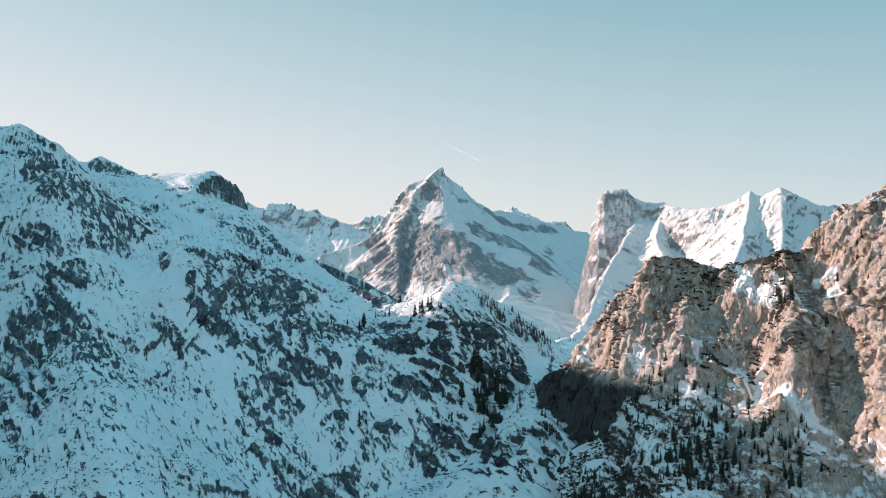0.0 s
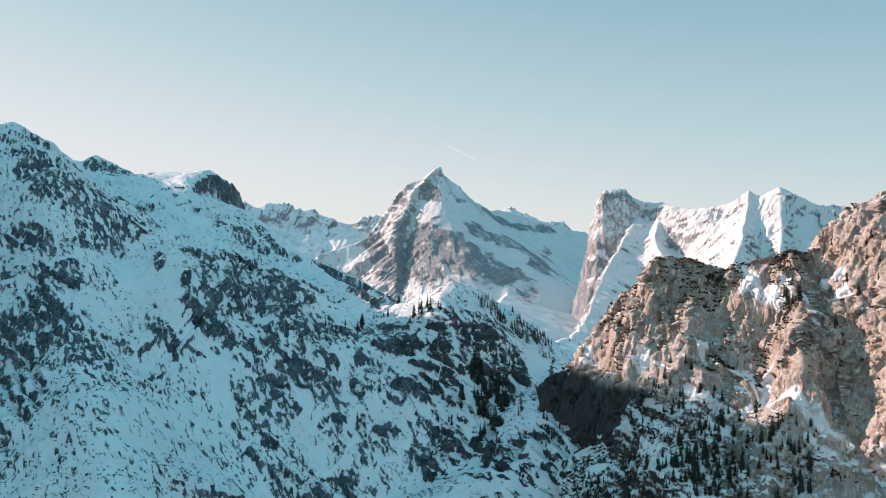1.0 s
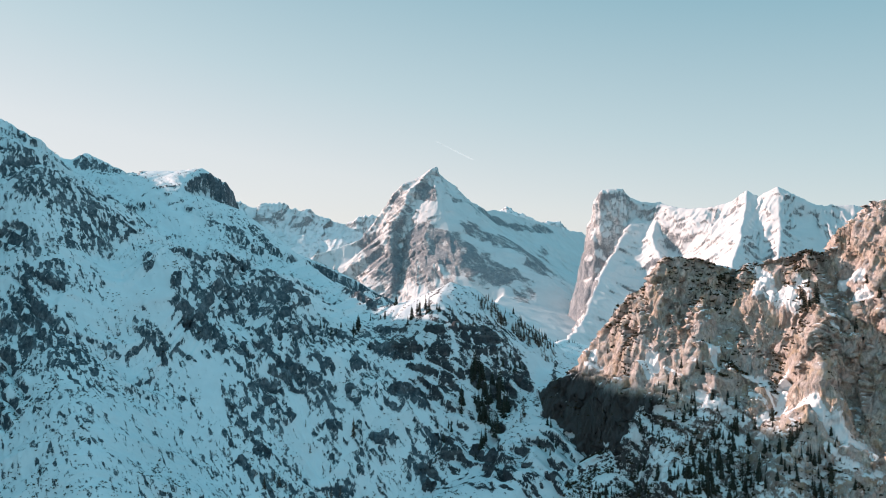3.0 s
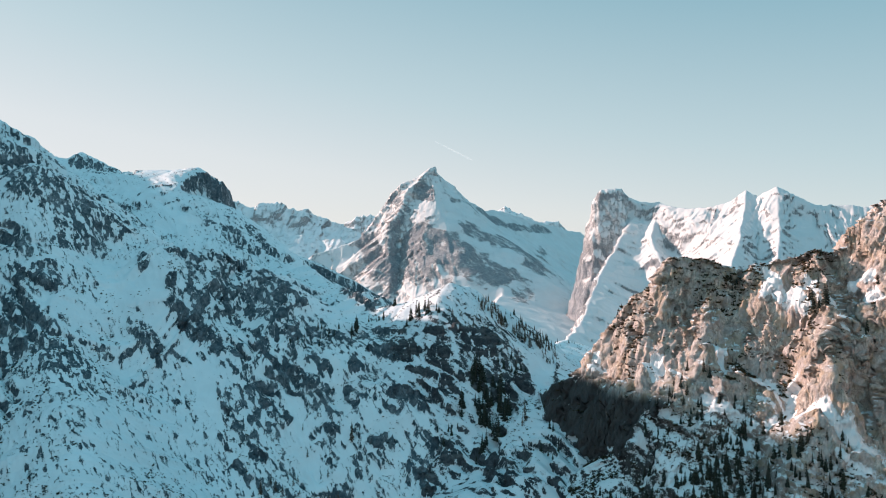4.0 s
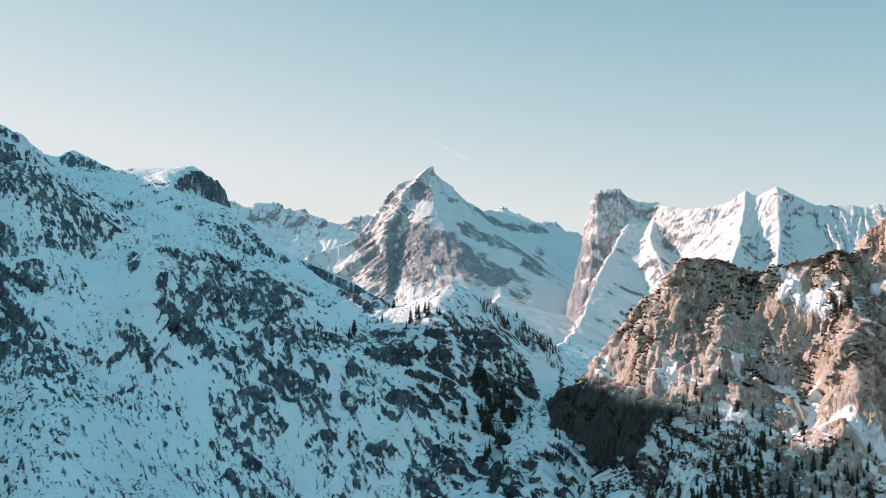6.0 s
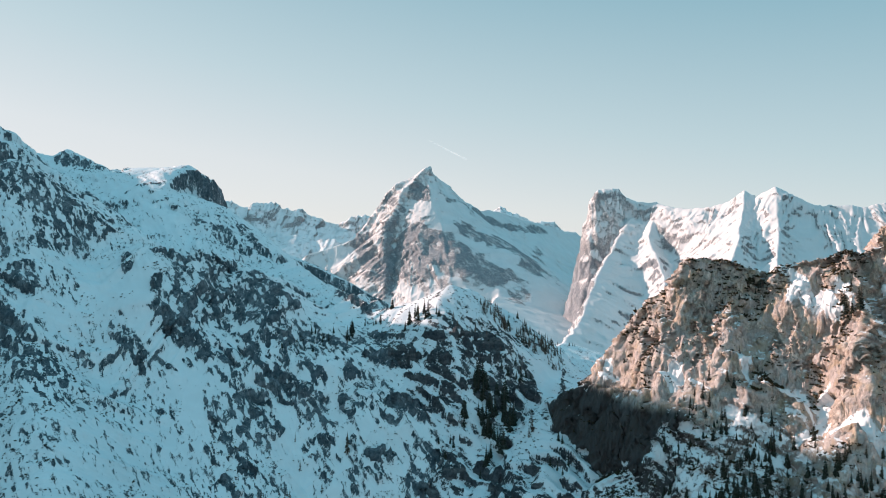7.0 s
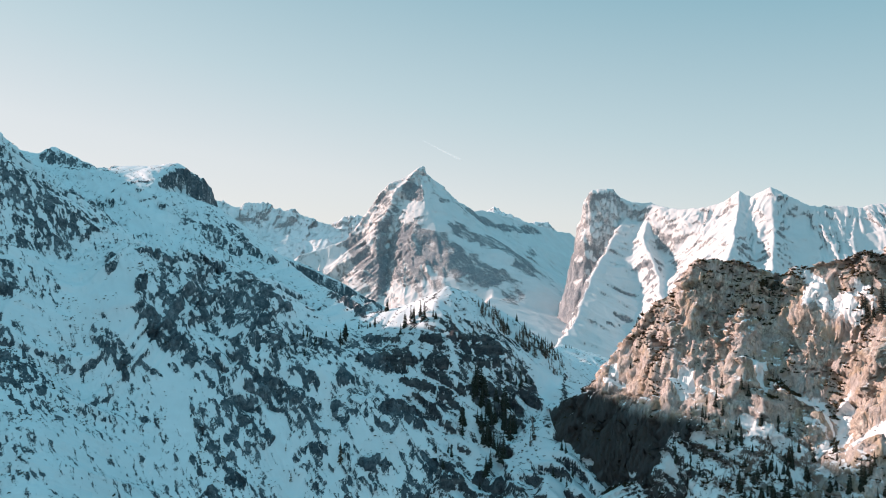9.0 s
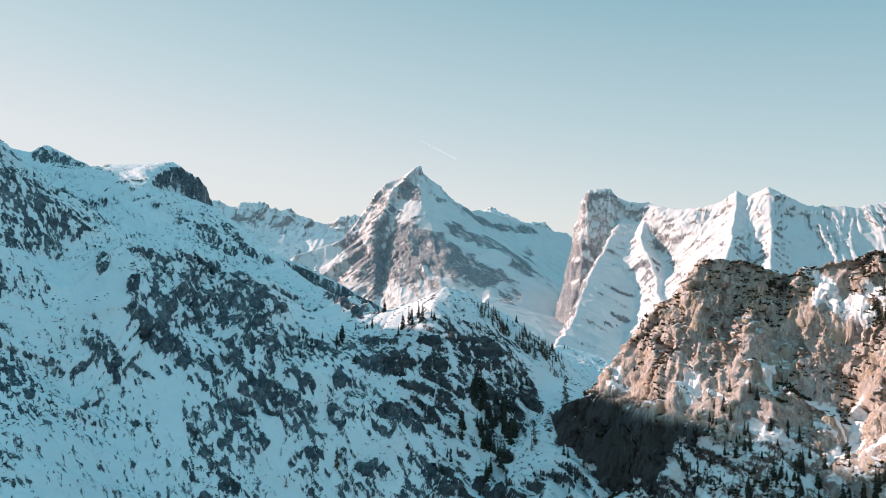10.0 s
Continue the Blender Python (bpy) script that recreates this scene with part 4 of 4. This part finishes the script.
LARCH_ZONES = [(44, 652, 13, 13, 60, 8.0), (74, 644, 15, 13, 75, 8.0), (88, 640, 8, 20, 40, 7.0), (23, 626, 15, 12, 8, 7.0), (-61, 541, 3, 14, 3, 14.0), (-95, 539, 6, 21, 4, 7.0), (57, 534, 4, 7, 3, 13.0), (-73, 510, 12, 13, 6, 8.0), (-105, 507, 12, 17, 6, 8.0), (158, 444, 7, 6, 4, 5.0)]
pick = np.random.default_rng(5)


def spread_out(kinds, zones, low, high):
    """Which kind of tree stands where, the nearest first."""
    spots = []
    for zx, zy, a, b, count, usual in zones:
        inside = np.nonzero(((SPOTS[:, 0] - zx) / a) ** 2 + ((SPOTS[:, 1] - zy) / b) ** 2 < 1)[0]
        if not len(inside):
            continue
        for i in pick.choice(inside, count):
            x, y, z = SPOTS[i]
            size = usual / 10.0 * pick.uniform(low, high)
            wide = size * pick.uniform(0.85, 1.25)
            turn = Euler((pick.uniform(-0.04, 0.04), pick.uniform(-0.04, 0.04), pick.uniform(0, 6.28)))
            spots.append((y, kinds[pick.integers(len(kinds))], Matrix.LocRotScale((x, y, z + BASE - 0.1), turn, None), Matrix.Diagonal((wide, wide, size, 1))))
    return sorted(spots, key=lambda q: q[0])


def plant(kinds, zones, low, high, most, stand):
    """The nearest trees are things of their own; those beyond form one stand."""
    spots = spread_out(kinds, zones, low, high)
    fresh = list(kinds)
    for _, kind, m, scale in spots[:most]:
        if kind in fresh:
            fresh.remove(kind)
            one = kind
        else:
            one = copy_thing(kind, m)
        one.matrix_basis = m @ scale
    if len(spots) <= most:
        return
    verts, faces, slots, start = [], [], [], 0
    for _, kind, m, scale in spots[most:]:
        for slot, child in enumerate(kind.children):
            me = child.data
            co = np.empty(len(me.vertices) * 3, np.float32)
            me.vertices.foreach_get("co", co)
            full = np.array(m @ scale)
            verts.append(co.reshape(-1, 3) @ full[:3, :3].T + full[:3, 3])
            faces.extend([[start + i for i in p.vertices] for p in me.polygons])
            slots.extend([slot] * len(me.polygons))
            start += len(me.vertices)
    mesh = bpy.data.meshes.new(stand[0])
    mesh.from_pydata(np.concatenate(verts), [], faces)
    for child in kinds[0].children:
        mesh.materials.append(child.data.materials[0])
    mesh.polygons.foreach_set("material_index", np.array(slots, np.int32))
    tagged(new(stand[0], mesh), stand[1], "trees", kind="stuff")


plant(spruces, SPRUCES_KNOLL + SPRUCES_CLIFF + SPRUCES_FOOT, 0.42, 1.05, 290, ("spruce_stand", "far dark spruces scattered over the snowy slopes"))
plant(larches, LARCH_ZONES, 0.6, 1.2, 290, ("larch_stand", "far bare larches on the snowy slopes"))


# ---- dwarf pine and scrub: small dark clumps, too many to count ----
def scrub(name, label, spots, count, low, high, seed):
    r = np.random.default_rng(seed)
    at = spots[r.choice(len(spots), count)]
    size = r.uniform(low, high, count) * r.uniform(0.5, 1.0, count)
    blades = 9
    az = r.uniform(0, 6.283, (count, blades))
    lift = r.uniform(0.25, 1.1, (count, blades))
    out = size[:, None] * r.uniform(0.6, 1.1, (count, blades))
    wide = out * 0.4
    base = at[:, None, :] + np.stack([0.25 * out * np.cos(az), 0.25 * out * np.sin(az), 0 * out - 0.2 * out], -1)
    side = np.stack([-np.sin(az), np.cos(az), 0 * az], -1) * wide[..., None]
    tip = base + np.stack([out * np.cos(az) * np.cos(lift), out * np.sin(az) * np.cos(lift), out * np.sin(lift)], -1)
    mid = (base + tip) / 2
    keel = mid - np.array([0, 0, 1]) * wide[..., None] * 0.6
    v = np.stack([base, mid + side, tip, mid - side, keel], 2).reshape(-1, 3)
    v[:, 2] += BASE
    n = count * blades
    f = (np.arange(n)[:, None, None] * 5 + np.array([[0, 1, 2], [0, 2, 3], [0, 4, 1], [1, 4, 2], [2, 4, 3], [3, 4, 0]])).reshape(-1, 3)
    mesh = bpy.data.meshes.new(name)
    mesh.vertices.add(len(v))
    mesh.vertices.foreach_set("co", v.astype(np.float32).ravel())
    mesh.loops.add(len(f) * 3)
    mesh.loops.foreach_set("vertex_index", f.astype(np.int32).ravel())
    mesh.polygons.add(len(f))
    mesh.polygons.foreach_set("loop_start", np.arange(0, len(f) * 3, 3, dtype=np.int32))
    mesh.update(calc_edges=True)
    mesh.materials.append(M_SCRUB)
    return tagged(new(name, mesh), label, "shrubs", kind="stuff")


clump = fbm(spot_near, 30, 3, seed=131) + 0.6 * fbm(spot_near, 8, 2, seed=132)
scrub("slope_scrub", "small dark shrubs and boulders poking through the snow", spot_near[(clump > 0.2) & (spot_near[:, 1] < 900)], 7000, 0.4, 1.6, 11)
clump = fbm(spot_cliff, 16, 3, seed=133)
scrub("cliff_scrub", "dark dwarf pine bushes on the cliff", spot_cliff[(clump > 0.12) & (spot_cliff[:, 2] > -85)], 1500, 0.4, 1.7, 12)
low = spot_cliff[spot_cliff[:, 2] < -84]
scrub("foot_scrub", "dark shrubs and young spruces below the cliff", low[fbm(low, 14, 3, seed=135) > 0.05], 2600, 0.6, 2.4, 14)

# thick dwarf pine along the cliff's top and on its left shoulder: x, y, half width, half depth
BUSHY = [(150, 484, 16, 8), (180, 466, 18, 8), (118, 508, 9, 8), (125, 498, 8, 7), (208, 444, 12, 8), (172, 470, 26, 6), (122, 490, 9, 12), (116, 478, 6, 8), (163, 436, 8, 6), (190, 425, 12, 8)]
thick = np.zeros(len(spot_cliff), bool)
for bx, by, a, b in BUSHY:
    thick |= ((spot_cliff[:, 0] - bx) / a) ** 2 + ((spot_cliff[:, 1] - by) / b) ** 2 + 0.5 * clump < 1
scrub("cliff_top_scrub", "thick dark dwarf pine along the top of the cliff", spot_cliff[thick], 1500, 0.8, 2.6, 13)


# ---- contrail: a thin, faint line of ice cloud high over the peak ----
def contrail():
    k = Nodes("ice_cloud")
    clear = k.tree.nodes.new("ShaderNodeBsdfTransparent")
    blend_node = k.tree.nodes.new("ShaderNodeMixShader")
    front, through_light = k.tree.nodes.new("ShaderNodeBsdfDiffuse"), k.tree.nodes.new("ShaderNodeBsdfTranslucent")
    both = k.tree.nodes.new("ShaderNodeAddShader")
    for n, shader in enumerate((front, through_light)):
        shader.inputs["Color"].default_value = (0.85, 0.85, 0.85, 1)
        k.tree.links.new(shader.outputs[0], both.inputs[n])
    k.put(blend_node.inputs[0], k.math("MULTIPLY_ADD", k.noise(0.008, 3, 0.6), 0.09, 0.008))
    k.tree.links.new(clear.outputs[0], blend_node.inputs[1])
    k.tree.links.new(both.outputs[0], blend_node.inputs[2])
    k.tree.links.new(blend_node.outputs[0], k.tree.nodes["Material Output"].inputs["Surface"])
    start, end = Vector((-8, 4880, BASE + 738)), Vector((250, 4890, BASE + 610))
    bm = bmesh.new()
    rings = []
    for i in range(25):
        f = i / 24
        c = start.lerp(end, f)
        r = (3.0 + 5.0 * f) * min(1, 12 * (1 - f) + 0.1)
        rings.append([bm.verts.new((c.x, c.y + r * math.cos(a), c.z + r * math.sin(a))) for a in (n * math.tau / 8 for n in range(8))])
    for p, q in zip(rings[:-1], rings[1:]):
        for n in range(8):
            bm.faces.new((p[n], p[(n + 1) % 8], q[(n + 1) % 8], q[n]))
    me = bpy.data.meshes.new("contrail")
    bm.to_mesh(me)
    bm.free()
    me.materials.append(k.mat)
    ob = tagged(new("contrail", me), "faint white contrail in the clear sky", "contrail", kind="structure")
    ob.visible_shadow = False
    return ob


contrail()
